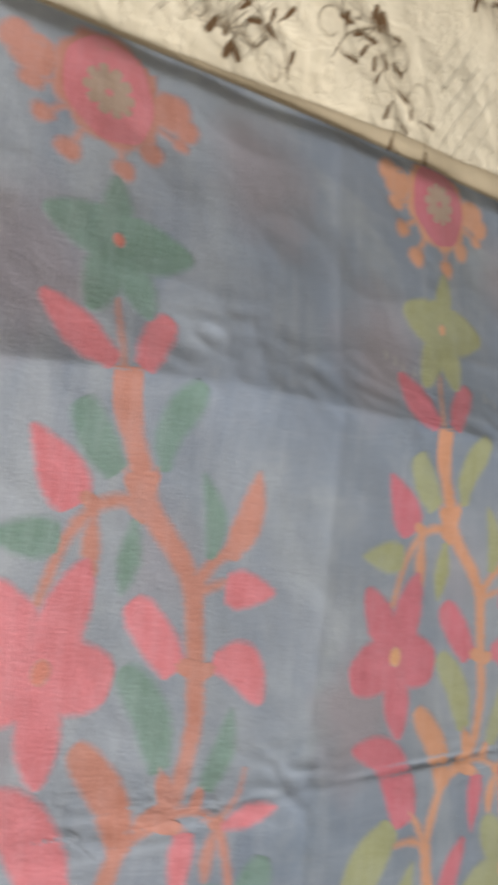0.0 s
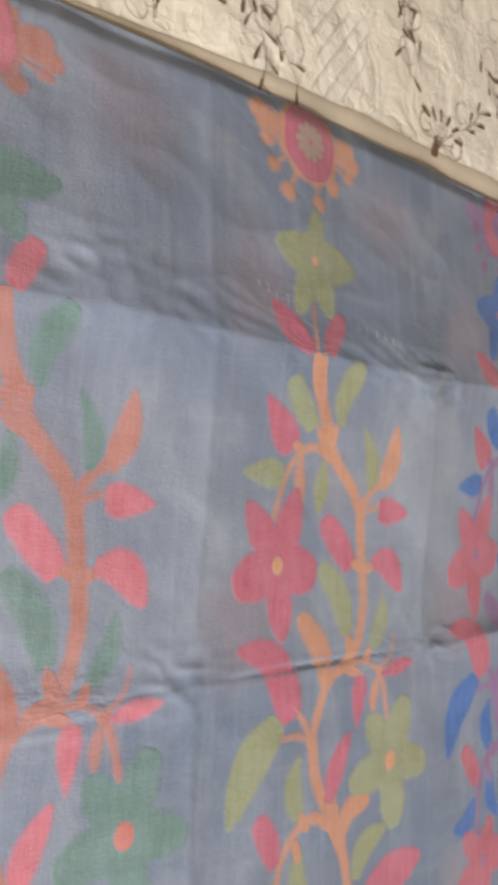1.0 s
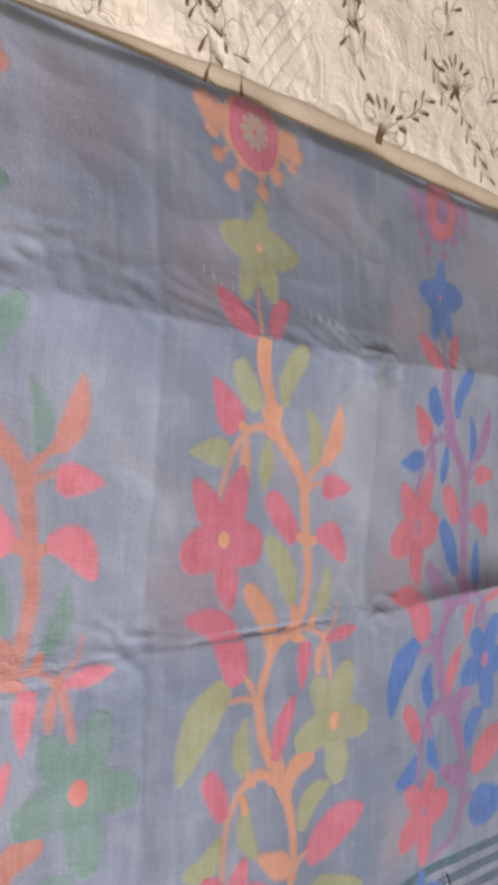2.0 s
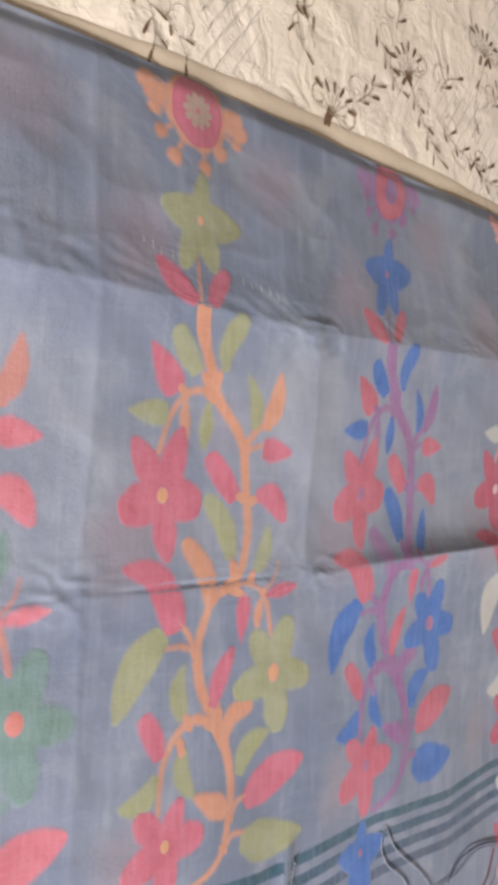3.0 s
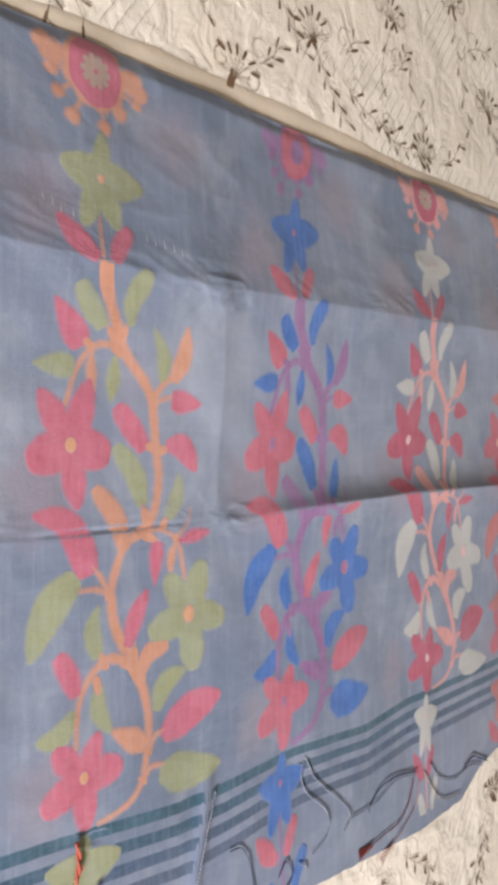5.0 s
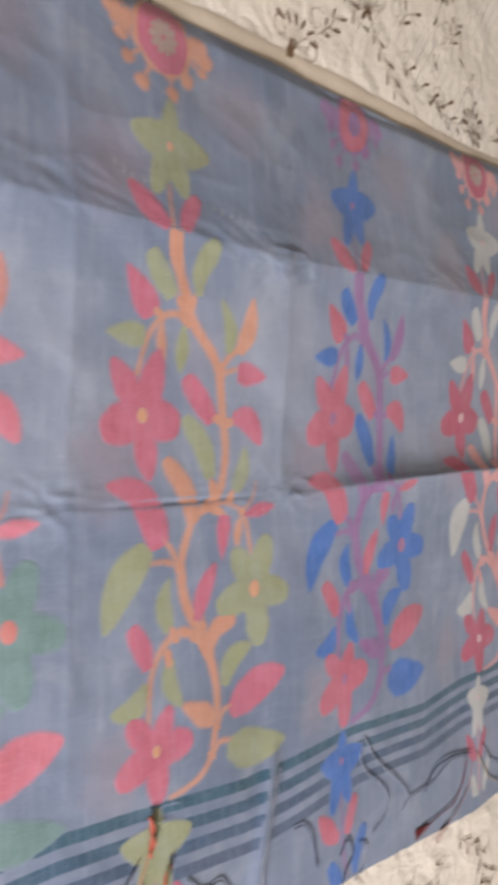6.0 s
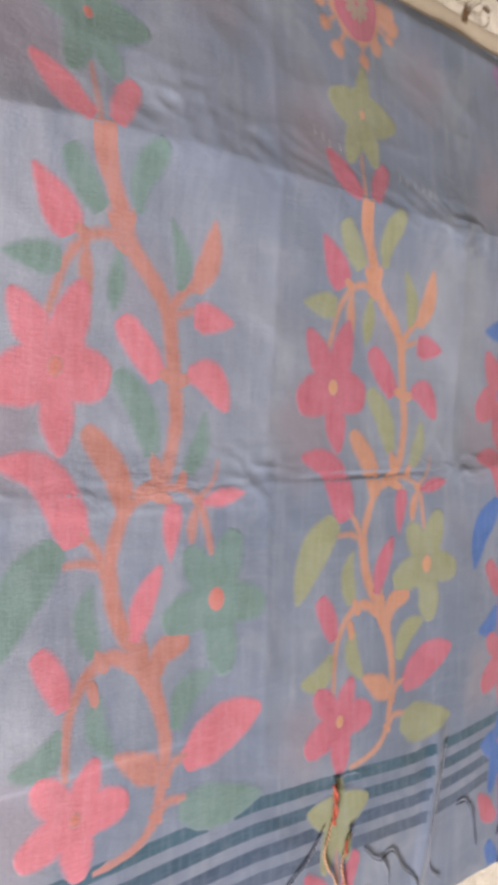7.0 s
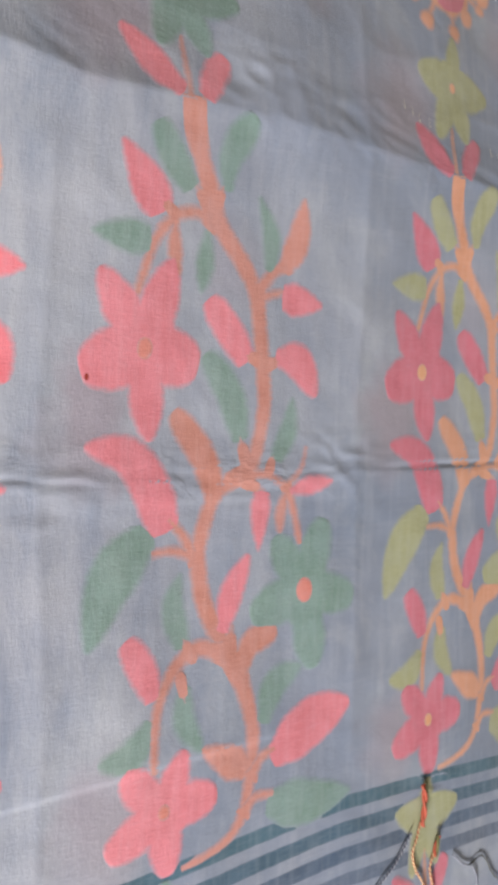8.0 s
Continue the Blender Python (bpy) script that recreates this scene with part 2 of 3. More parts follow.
# puckers as short lines on the cloth: two ends, height and half width, in millimetres
PUCKERS = [tuple(v / 1000 for v in p) for p in (
    (-95, -41, -70, -50, 1.3, 2.4), (-70, -50, -62, -63, 1.2, 2.4), (-62, -63, -50, -73, 1.0, 2.4), (-81, -38, -52, -62, -0.9, 2.4), (-52, -62, -33, -62, 0.9, 2.2),
    (-253, -63, -239, -67, 1.2, 2.4), (-239, -67, -215, -65, -1.0, 2.2), (-140, 143, -103, 146, 1.5, 3.4))]
PUCKERS += [tuple(v / 1000 for v in p) for p in (
    (-103, 146, -54, 138, 1.1, 3.2), (-103, 146, -88, 121, 1.2, 3.0), (-141, 119, -91, 119, -1.0, 2.2), (100, 114, 118, 112, -1.2, 2.4), (118, 112, 130, 124, 1.2, 2.6),
    (118, 112, 125, 100, 1.0, 2.6), (120, -37, 138, -63, 1.2, 2.6), (138, -63, 154, -50, -0.9, 2.4), (-172, 2, -150, -28, 0.7, 2.0), (-60, 268, -8, 240, -0.8, 2.2), (-8, 240, 20, 211, -0.9, 2.0))]


def lie(a, b):
    """Height of the cloth above the floor."""
    z = CLOTH_Z
    c1, c2 = crease_one(a), crease_two(a)
    z += 0.0042 * ridge(b - c1, 0.030, 0.11) + (0.0112 + 0.0022 * smooth((a + 0.05) / 0.25)) * (ridge(b - c1, 0.15, 0.10) - 0.35)
    z += (0.0016 + 0.0118 * smooth((a - 0.10) / 0.2)) * ridge(b - c2, 0.016, 0.060)
    # the pressed-in line of the second fold, where it is not raised
    z -= 0.0013 * (1 - smooth((a - 0.08) / 0.15)) * math.exp(-((b - c2 - 0.0010) / 0.0016) ** 2) * max(0.1, 0.7 + noise.noise((a * 12, 0, 0))) * (1 - 0.6 * smooth((a + 0.23) / 0.04) * smooth((-0.05 - a) / 0.03))
    # slack undulation
    z += (0.0026 + 0.0018 * smooth((b - 0.12) / 0.06)) * noise.noise((a * 8, b * 8, 1.7)) + 0.0013 * noise.noise((a * 22, b * 13, 5.1))
    puff = noise.noise((a * 16 + 3 * b, b * 26, 8.8))
    z += 0.0011 * (1 - abs(puff)) * smooth((b - 0.10) / 0.05) + 0.0006 * (1 - abs(puff))
    # small pulled wrinkles about the fold lines
    near2 = math.exp(-((b - c2 - 0.002) / 0.016) ** 2) * smooth(0.5 + 1.6 * noise.noise((a * 13, 4.4, 0)))
    z += 0.0007 * near2 * (1 - 2 * abs(noise.noise((a * 24, b * 120, 9.0)))) * (1 - 0.8 * smooth((a - 0.1) / 0.2))
    near1 = math.exp(-((b - c1 - 0.008) / 0.014) ** 2) * smooth(0.3 + 1.8 * noise.noise((a * 12, 7.7, 0)))
    z += 0.0006 * near1 * (1 - 2 * abs(noise.noise((a * 26, b * 90 + a * 40, 3.0))))
    # pressed folds that run along the length
    for ca, k, b0, b1 in ((0.138, 0.0013, -0.07, 0.118), (-0.047, 0.0011, -0.24, 0.275), (-0.235, 0.0010, -0.30, 0.10)):
        z += k * math.exp(-abs(a - ca - 0.004 * noise.noise((b * 9, ca, 0))) / 0.010) * smooth((b - b0) / 0.03) * smooth((b1 - b) / 0.03)
    # knots of fine crinkles
    for ca, cb, r, k in ((-0.055, -0.060, 0.028, 0.0007), (0.138, 0.114, 0.022, 0.0016), (-0.115, 0.134, 0.030, 0.0009), (-0.228, -0.066, 0.022, 0.0009), (0.150, -0.058, 0.020, 0.0012), (0.02, -0.262, 0.02, 0.0010)):
        d2 = ((a - ca) ** 2 + 2.2 * (b - cb) ** 2) / (r * r)
        if d2 < 5:
            z += k * math.exp(-d2) * (1 - 2.4 * abs(noise.noise((a * 42 + b * 30, b * 85 - a * 25, ca * 90))))
    # pulled puckers
    for a0, b0, a1, b1, k, w in PUCKERS:
        if min(a0, a1) - 0.012 < a < max(a0, a1) + 0.012 and min(b0, b1) - 0.012 < b < max(b0, b1) + 0.012:
            t = ((a - a0) * (a1 - a0) + (b - b0) * (b1 - b0)) / ((a1 - a0) ** 2 + (b1 - b0) ** 2)
            t = min(1.0, max(0.0, t))
            d = math.hypot(a - a0 - t * (a1 - a0), b - b0 - t * (b1 - b0))
            z += 0.30 * k * math.exp(-(d / w) ** 2) * (0.7 + 0.6 * noise.noise((a * 60, b * 60, 2.0)))
    # the edge of an under layer
    z -= 0.0006 * smooth((-b - 0.202) / 0.003) * smooth((-0.07 - a) / 0.06)
    # the tuck that breaks the striped band
    t = a - 0.128 - 0.25 * (b + 0.26)
    z += 0.0035 * math.exp(-(t / 0.007) ** 2) * smooth((-b - 0.235) / 0.03)
    z += 0.0020 * math.exp(-((a - 0.135) / 0.012) ** 2) * math.exp(-((b - 0.115) / 0.02) ** 2)
    # falls to the sheet at the fringed end and the top fold
    z -= 0.0020 * smooth((bottom_edge(a) + 0.06 - b) / 0.06)
    z -= 0.0032 * smooth((b - 0.165) / 0.085) + 0.0032 * smooth((b - c1) / 0.10) * smooth((-a - 0.04) / 0.12)
    d = b - top_edge(a) + 0.0115
    z -= 0.44 * (d + math.hypot(d, 0.0018)) / 2
    return max(z, SHEET_Z + 0.0025)


def sheet_lie(x, y):
    z = SHEET_Z - 0.001 + 0.0016 * noise.noise((x * 11, y * 11, 0.3)) + 0.0010 * noise.noise((x * 27, y * 27, 4.3))
    return min(z, SHEET_Z + 0.0004)


# ---- building helpers ----
def part(name, verts, faces, material, parent=None, label="", flat=False):
    """One mesh object from plain vertices and faces."""
    me = bpy.data.meshes.new(name)
    me.from_pydata(verts, [], faces)
    me.materials.append(material)
    if not flat:
        me.polygons.foreach_set("use_smooth", [True] * len(me.polygons))
    me.update()
    ob = new(name, me)
    if parent is not None:
        ob.parent = parent
        up = parent
        while up is not None:
            ob.location -= up.location
            up = up.parent
    if label:
        tagged(ob, label=label)
    return ob


def boxes(*spans):
    """Vertices and faces of axis-aligned boxes given as (x0, x1, y0, y1, z0, z1)."""
    verts, faces = [], []
    for x0, x1, y0, y1, z0, z1 in spans:
        k = len(verts)
        verts += [(x, y, z) for x in (x0, x1) for y in (y0, y1) for z in (z0, z1)]
        faces += [tuple(k + i for i in f) for f in ((0, 1, 3, 2), (4, 6, 7, 5), (0, 4, 5, 1), (2, 3, 7, 6), (0, 2, 6, 4), (1, 5, 7, 3))]
    return verts, faces


def bevelled(name, span, radius, material, parent=None, label=""):
    bm = bmesh.new()
    v, f = boxes(span)
    vs = [bm.verts.new(p) for p in v]
    for q in f:
        bm.faces.new([vs[i] for i in q])
    bmesh.ops.recalc_face_normals(bm, faces=bm.faces)
    bmesh.ops.bevel(bm, geom=list(bm.edges), offset=radius, segments=4, affect="EDGES", profile=0.5)
    out = part(name, [tuple(p.co) for p in bm.verts], [[p.index for p in g.verts] for g in bm.faces], material, parent, label)
    bm.free()
    return out


# ---- the room that closes the place ----
X0, X1, Y0, Y1, TOP = -1.9, WALL_X, -2.3, 2.1, 2.75
tagged(part("floor", *boxes((X0 - 0.12, X1 + 0.12, Y0 - 0.12, Y1 + 0.12, -0.1, 0)), FLOOR, flat=True), "plain grey tiled bedroom floor under the bed", "floor", kind="structure")
tagged(part("ceiling", *boxes((X0 - 0.12, X1 + 0.12, Y0 - 0.12, Y1 + 0.12, TOP, TOP + 0.1)), CEILING, flat=True), "plain white painted bedroom ceiling", "ceiling", kind="structure")
tagged(part("wall_west", *boxes((X0 - 0.12, X0, Y0, Y1, 0, TOP)), PLASTER, flat=True), "plain warm grey painted bedroom wall", "wall", kind="structure")
tagged(part("wall_north", *boxes((X0 - 0.12, X1 + 0.12, Y1, Y1 + 0.12, 0, TOP)), PLASTER, flat=True), "plain warm grey painted bedroom wall", "wall", kind="structure")
tagged(part("wall_south", *boxes((X0 - 0.12, X1 + 0.12, Y0 - 0.12, Y0, 0, TOP)), PLASTER, flat=True), "plain warm grey painted bedroom wall", "wall", kind="structure")
wy0, wy1, wz0, wz1 = WIN_Y - WIN_W / 2, WIN_Y + WIN_W / 2, WIN_Z - WIN_H / 2, WIN_Z + WIN_H / 2
tagged(part("wall_east", *boxes((X1, X1 + 0.12, Y0, wy0, 0, TOP), (X1, X1 + 0.12, wy1, Y1, 0, TOP),
                                (X1, X1 + 0.12, wy0, wy1, 0, wz0), (X1, X1 + 0.12, wy0, wy1, wz1, TOP)), PLASTER, flat=True),
       "plain warm grey wall with a window opening", "wall", kind="structure")

# ---- the bed and its sheet ----
bed = tagged(new("bed"), "low timber bed with a mattress under a cream sheet", "bed")
bed.location = (0.0, 0.25, 0.0)
BX0, BX1, BY0, BY1 = -1.25, 0.85, -0.85, 1.35
bevelled("mattress", (BX0 + 0.03, BX1 - 0.03, BY0 + 0.03, BY1 - 0.03, 0.28, SHEET_Z - 0.006), 0.03, TICKING, bed)
bevelled("bed_frame", (BX0, BX1, BY0, BY1, 0.10, 0.28), 0.012, TIMBER, bed)
for lx in (BX0 + 0.08, BX1 - 0.08):
    for ly in (BY0 + 0.08, BY1 - 0.08):
        bevelled("leg", (lx - 0.04, lx + 0.04, ly - 0.04, ly + 0.04, 0.0, 0.10), 0.006, TIMBER, bed)

bedsheet = tagged(new("bedsheet"), "cream cotton bedsheet with dark printed sprigs on a bed", "bedsheet")
bedsheet.location = (0, 0, SHEET_Z)


def grid(xs, ys, fn):
    nx, ny = len(xs), len(ys)
    verts = [(x, y, fn(x, y)) for x in xs for y in ys]
    faces = [(i * ny + j, (i + 1) * ny + j, (i + 1) * ny + j + 1, i * ny + j + 1) for i in range(nx - 1) for j in range(ny - 1)]
    return verts, faces


def sheet_top(x, y):
    """The sheet, drawn down over the mattress edges."""
    over = max(0.0, BX0 + 0.02 - x, x - BX1 + 0.02, BY0 + 0.02 - y, y - BY1 + 0.02)
    return sheet_lie(x, y) - 0.18 * smooth(over / 0.05)


sx = [BX0 - 0.03 + 0.02 * i for i in range(25)]
sx = [x for x in sx if x < -0.76] + [-0.76 + 0.007 * i for i in range(185)] + [0.56, 0.62, 0.68, 0.74, 0.78, 0.81, 0.83, 0.845, 0.86, 0.87, 0.88]
sy = [BY0 - 0.03, BY0 - 0.02, BY0, BY0 + 0.02, BY0 + 0.04, -0.7, -0.6, -0.5] + [-0.45 + 0.008 * i for i in range(195)] + [1.15, 1.2, 1.25, 1.29, 1.31, 1.33, 1.35, 1.37, 1.38]
part("sheet_cloth", *grid(sx, sy, sheet_top), SHEET, bedsheet)

# ---- the cloth ----
saree = tagged(new("saree"), "slate-blue cotton saree with woven flowering vines, spread on a bedsheet", "saree")
saree.location = (0, 0, SHEET_Z)
A0, A1 = -0.53, 0.69


NA, NB = 680, 520
HEIGHT = []
for i in range(NA):
    a = A0 + (A1 - A0) * i / (NA - 1)
    HEIGHT.append([lie(a, bottom_edge(a) + (top_edge(a) - bottom_edge(a)) * j / (NB - 1)) for j in range(NB)])


def surface(a, b):
    """Height of the cloth as its mesh has it."""
    u = min(max((a - A0) / (A1 - A0), 0.0), 0.99999) * (NA - 1)
    v = min(max((b - bottom_edge(a)) / (top_edge(a) - bottom_edge(a)), 0.0), 0.99999) * (NB - 1)
    i, j = int(u), int(v)
    u, v = u - i, v - j
    return (HEIGHT[i][j] * (1 - u) + HEIGHT[i + 1][j] * u) * (1 - v) + (HEIGHT[i][j + 1] * (1 - u) + HEIGHT[i + 1][j + 1] * u) * v


def cloth_mesh():
    na, nb, roll, under = NA, NB, 10, 6
    verts, faces = [], []
    for i in range(na):
        a = A0 + (A1 - A0) * i / (na - 1)
        b0, b1 = bottom_edge(a), top_edge(a)
        for j in range(nb):
            b = b0 + (b1 - b0) * j / (nb - 1)
            fray = 0.0012 * noise.noise((a * 90, 0, 2)) if j == 0 else 0.0
            verts.append((-(b + fray), a, HEIGHT[i][j]))
        z1 = lie(a, b1)
        r = (z1 - SHEET_Z - 0.0012) / 2
        for j in range(1, roll + 1):
            w = math.pi * j / roll
            verts.append((-(b1 + r * math.sin(w)), a, z1 - r + r * math.cos(w)))
        for j in range(1, under + 1):
            verts.append((-(b1 - 0.03 * j), a, z1 - 2 * r))
    n = nb + roll + under
    for i in range(na - 1):
        for j in range(n - 1):
            k = i * n + j
            faces.append((k, k + n, k + n + 1, k + 1))
    return verts, [f[::-1] for f in faces]


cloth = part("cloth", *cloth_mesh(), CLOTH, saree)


def fold_shade_mesh():
    """A beige strip on the sheet past the top fold, in place of its shadow."""
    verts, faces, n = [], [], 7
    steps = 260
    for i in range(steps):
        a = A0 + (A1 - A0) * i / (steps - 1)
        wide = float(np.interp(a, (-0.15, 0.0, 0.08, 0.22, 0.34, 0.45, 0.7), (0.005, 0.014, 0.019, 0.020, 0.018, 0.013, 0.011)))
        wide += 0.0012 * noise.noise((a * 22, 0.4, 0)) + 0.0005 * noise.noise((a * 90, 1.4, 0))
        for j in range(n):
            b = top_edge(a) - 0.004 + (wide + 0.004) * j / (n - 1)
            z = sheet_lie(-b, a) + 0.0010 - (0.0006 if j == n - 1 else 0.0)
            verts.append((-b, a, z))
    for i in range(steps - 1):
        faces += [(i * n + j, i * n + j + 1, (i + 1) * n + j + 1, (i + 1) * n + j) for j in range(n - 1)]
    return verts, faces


part("fold_shade", *fold_shade_mesh(), FOLD_SHADE, saree, "thin beige cotton selvedge")


# ---- woven inlay: flat pieces that lie on the cloth ----
INLAY = 0.00014


# kinds of leaf: how square the base is, how square the tip is, where it is widest
KIND = {"point": (2.0, 1.45, 0.42), "blunt": (2.5, 2.5, 0.5), "drop": (2.3, 1.3, 0.34), "sliver": (1.6, 1.45, 0.5),
        "club": (1.7, 2.3, 0.6), "petal": (2.5, 1.85, 0.54), "tongue": (1.9, 1.55, 0.50), "hook": (2.4, 1.7, 0.34), "star": (2.4, 1.5, 0.42), "thorn": (1.2, 1.6, 0.2)}


class Piece:
    """Gathers strips that follow the lie of the cloth."""

    def __init__(self, lift=INLAY, warp=None):
        self.verts, self.faces, self.lift, self.warp, self.edge, self.rise = [], [], lift * 0.55, warp, [], []

    def put(self, a, b):
        if self.warp:
            a, b = self.warp(a, b)
        b = min(max(b, bottom_edge(a) + 0.001), top_edge(a) - 0.0005)
        self.verts.append((-b, a, surface(a, b) + self.lift))
        self.rise.append(self.lift - 0.00002)
        return len(self.verts) - 1

    def strip(self, left, right, cells, rooted=0.0):
        """Fill between two edges, point by point, with `cells` faces across."""
        cells += cells % 2
        self.lift += 0.000006
        rows = []
        for n, (l, r) in enumerate(zip(left, right)):
            wide = math.hypot(l[0] - r[0], l[1] - r[1]) * 1000
            rows.append([self.put(l[0] + (r[0] - l[0]) * k / cells, l[1] + (r[1] - l[1]) * k / cells) for k in range(cells + 1)])
            back = max(0.0, rooted - n / (len(left) - 1)) * 40
            self.edge += [min(k, cells - k) / cells * wide + back for k in range(cells + 1)]
        for p, q in zip(rows, rows[1:]):
            for k in range(cells):
                self.faces.append((p[k], p[k + 1], q[k + 1], q[k]))

    def leaf(self, points, width, kind="point", seed=0.0, rooted=0.12):
        """A leaf along a smooth line from base to tip; its kind tells how round its two ends are and where it is widest."""
        base_q, tip_q, fat = KIND[kind]
        width += 0.0016
        line = spline(points, 0.0022)
        first, last = line[1] - line[0], line[-1] - line[-2]
        line = [line[0] - first.normalized() * 0.0008] + line + [line[-1] + last.normalized() * 0.0005]
        left, right = [], []
        for i, p in enumerate(line):
            s = i / (len(line) - 1)
            d = (line[min(i + 1, len(line) - 1)] - line[max(i - 1, 0)]).normalized()
            u, q = ((fat - s) / fat, base_q) if s < fat else ((s - fat) / (1 - fat), tip_q)
            w = max(1 - min(1.0, u) ** q, 0.0) ** (1 / q)
            w = max(w, 0.03) * width / 2
            w *= 1 + 0.08 * noise.noise((s * 6, seed, 0.3))
            left.append((p[0] - d[1] * w, p[1] + d[0] * w))
            right.append((p[0] + d[1] * w, p[1] - d[0] * w))
        self.strip(left, right, max(3, math.ceil(width / 0.0025)), rooted)
        return self

    def vine(self, points, w0, w1):
        """A stem of changing width along a smooth line through a few points."""
        line = spline(points, 0.0022)
        left, right = [], []
        for i, p in enumerate(line):
            q, o = line[min(i + 1, len(line) - 1)], line[max(i - 1, 0)]
            dx, dy = q[0] - o[0], q[1] - o[1]
            d = math.hypot(dx, dy) or 1.0
            s = i / max(1, len(line) - 1)
            w = (w0 + 0.0012 + (w1 - w0) * s) / 2 * (1 + 0.09 * noise.noise((p[0] * 160, p[1] * 160, 0)))
            left.append((p[0] - dy / d * w, p[1] + dx / d * w))
            right.append((p[0] + dy / d * w, p[1] - dx / d * w))
        self.strip(left, right, 4, 0.14)
        return self

    def disc(self, c, ra, rb, lobes=0, deep=0.0, rings=5, inner=0.0, turn=0.0):
        n = 40
        self.lift += 0.000006
        rows = []
        for i in range(rings + 1):
            f = inner + (1 - inner) * i / rings
            row = []
            for k in range(n):
                w = 2 * math.pi * k / n
                e = 1 + (deep * math.cos(lobes * w + turn) if lobes else 0) * f
                self.edge.append((1 - f) * ra * 1000)
                row.append(self.put(c[0] + ra * f * e * math.cos(w), c[1] + rb * f * e * math.sin(w)))
            rows.append(row)
        for p, q in zip(rows, rows[1:]):
            for k in range(n):
                self.faces.append((p[k], q[k], q[(k + 1) % n], p[(k + 1) % n]))
        return self

    def solid(self):
        """No feathered edge: the piece sits within another of its kind."""
        self.edge = [9.0] * len(self.edge)
        return self

    def made(self, name, material, parent, label=""):
        flush = [(x, y, z - r * (1 - smooth(e / 3.5))) for (x, y, z), e, r in zip(self.verts, self.edge, self.rise)]
        ob = part(name, flush, self.faces, material, parent, label)
        ob.data.attributes.new("edge", "FLOAT", "POINT").data.foreach_set("value", self.edge)
        return ob


def spline(points, step):
    """Points at about `step` along a smooth line through `points` (any dimension)."""
    P = [Vector(p) for p in points]
    P = [P[0] * 2 - P[1]] + P + [P[-1] * 2 - P[-2]]
    out = []
    for p0, p1, p2, p3 in zip(P, P[1:], P[2:], P[3:]):
        n = max(2, math.ceil((p2 - p1).length / step))
        for i in range(n):
            t = i / n
            out.append(0.5 * ((2 * p1) + (p2 - p0) * t + (2 * p0 - 5 * p1 + 4 * p2 - p3) * t * t + (3 * p1 - p0 - 3 * p2 + p3) * t ** 3))
    out.append(P[-2])
    return out


def mm(*v):
    return [(v[i] / 1000, v[i + 1] / 1000) for i in range(0, len(v), 2)]


# one plant, in millimetres on the cloth: the line of each leaf from base to tip, its width and its kind
UPPER_LEAVES = [((31, 75, 21, 87, 11, 102), 18, "blunt"), ((53, 78, 54, 95, 67, 117), 18, "club"), ((9, 47, -7, 47, -21, 47), 18, "drop"),
                ((42, 56, 41, 41, 39, 25), 13, "sliver"), ((82, 42, 82, 60, 73, 79), 14, "point"), ((67, -45, 59, -23, 43, -4), 18, "blunt"), ((90, -55, 98, -40, 100, -23), 15, "point")]
LOWER_LEAVES = [((12, -89, -8, -110, -21, -140), 28, "point"), ((31, -145, 26, -126, 31, -110), 16, "point"), ((80, -190, 88, -173, 107, -165), 19, "tongue"),
                ((83, -234, 113, -241, 143, -242), 30, "point"), ((12, -177, 1, -189, -16, -190), 18, "tongue"), ((32, -164, 31, -180, 41, -196), 15, "tongue")]
UPPER_BUDS = [((24, 119, 9, 129, -6, 143), 19, "tongue"), ((37, 119, 43, 131, 52, 144), 15, "blunt"), ((15, 61, 6, 74, -7, 90), 22, "drop"), ((91, 29, 104, 28, 119, 27), 19, "drop"),
              ((68, -6, 56, 9, 44, 23), 19, "blunt"), ((87, -3, 103, -5, 116, -22), 20, "tongue"), ((22, -89, 14, -68, 2, -53, -20, -48), 24, "hook")]
LOWER_BUDS = [((100, -72, 114, -69, 129, -67), 12, "sliver"), ((80, -72, 79, -85, 78, -103), 14, "drop"), ((55, -141, 61, -123, 72, -104), 16, "tongue"),
              ((86, -210, 113, -197, 142, -190), 30, "tongue"), ((14, -166, 8, -152, -1, -138), 17, "blunt")]
SHOOTS = [((23, 58, 23, 45, 26, 31), 10, "sliver"), ((91, 43, 100, 60, 103, 83), 17, "point"), ((51, -75, 44, -53, 26, -32), 17, "blunt"), ((97, -72, 93, -82, 92, -96), 9, "sliver"),
          ((66, -166, 72, -150, 90, -144), 16, "club"), ((69, -211, 55, -203, 39, -194), 18, "drop")]
THORNS = [((43, 66, 33, 78), 6), ((45, 66, 51, 81), 6), ((24, 60, 14, 67), 5), ((78, -6, 66, -3), 6), ((79, -8, 90, -5), 6), ((72, -61, 66, -42), 7),
          ((84, -63, 89, -52), 5), ((66, -66, 83, -71), 5), ((38, -153, 31, -140), 5), ((29, -157, 32, -173), 5), ((58, -156, 61, -138), 8)]
MAIN_STEM = (30, 118, 32, 103, 37, 89, 43, 75, 48, 62, 56, 52, 65, 42, 73, 28, 76, 8, 79, -12, 81, -27, 78, -47, 72, -61)
LOW_STEM = (72, -61, 58, -67, 49, -76, 42, -95, 41, -106, 44, -125, 52, -141, 60, -154, 66, -167, 72, -187, 73, -203, 70, -221, 66, -236, 57, -246, 43, -251, 29, -253)
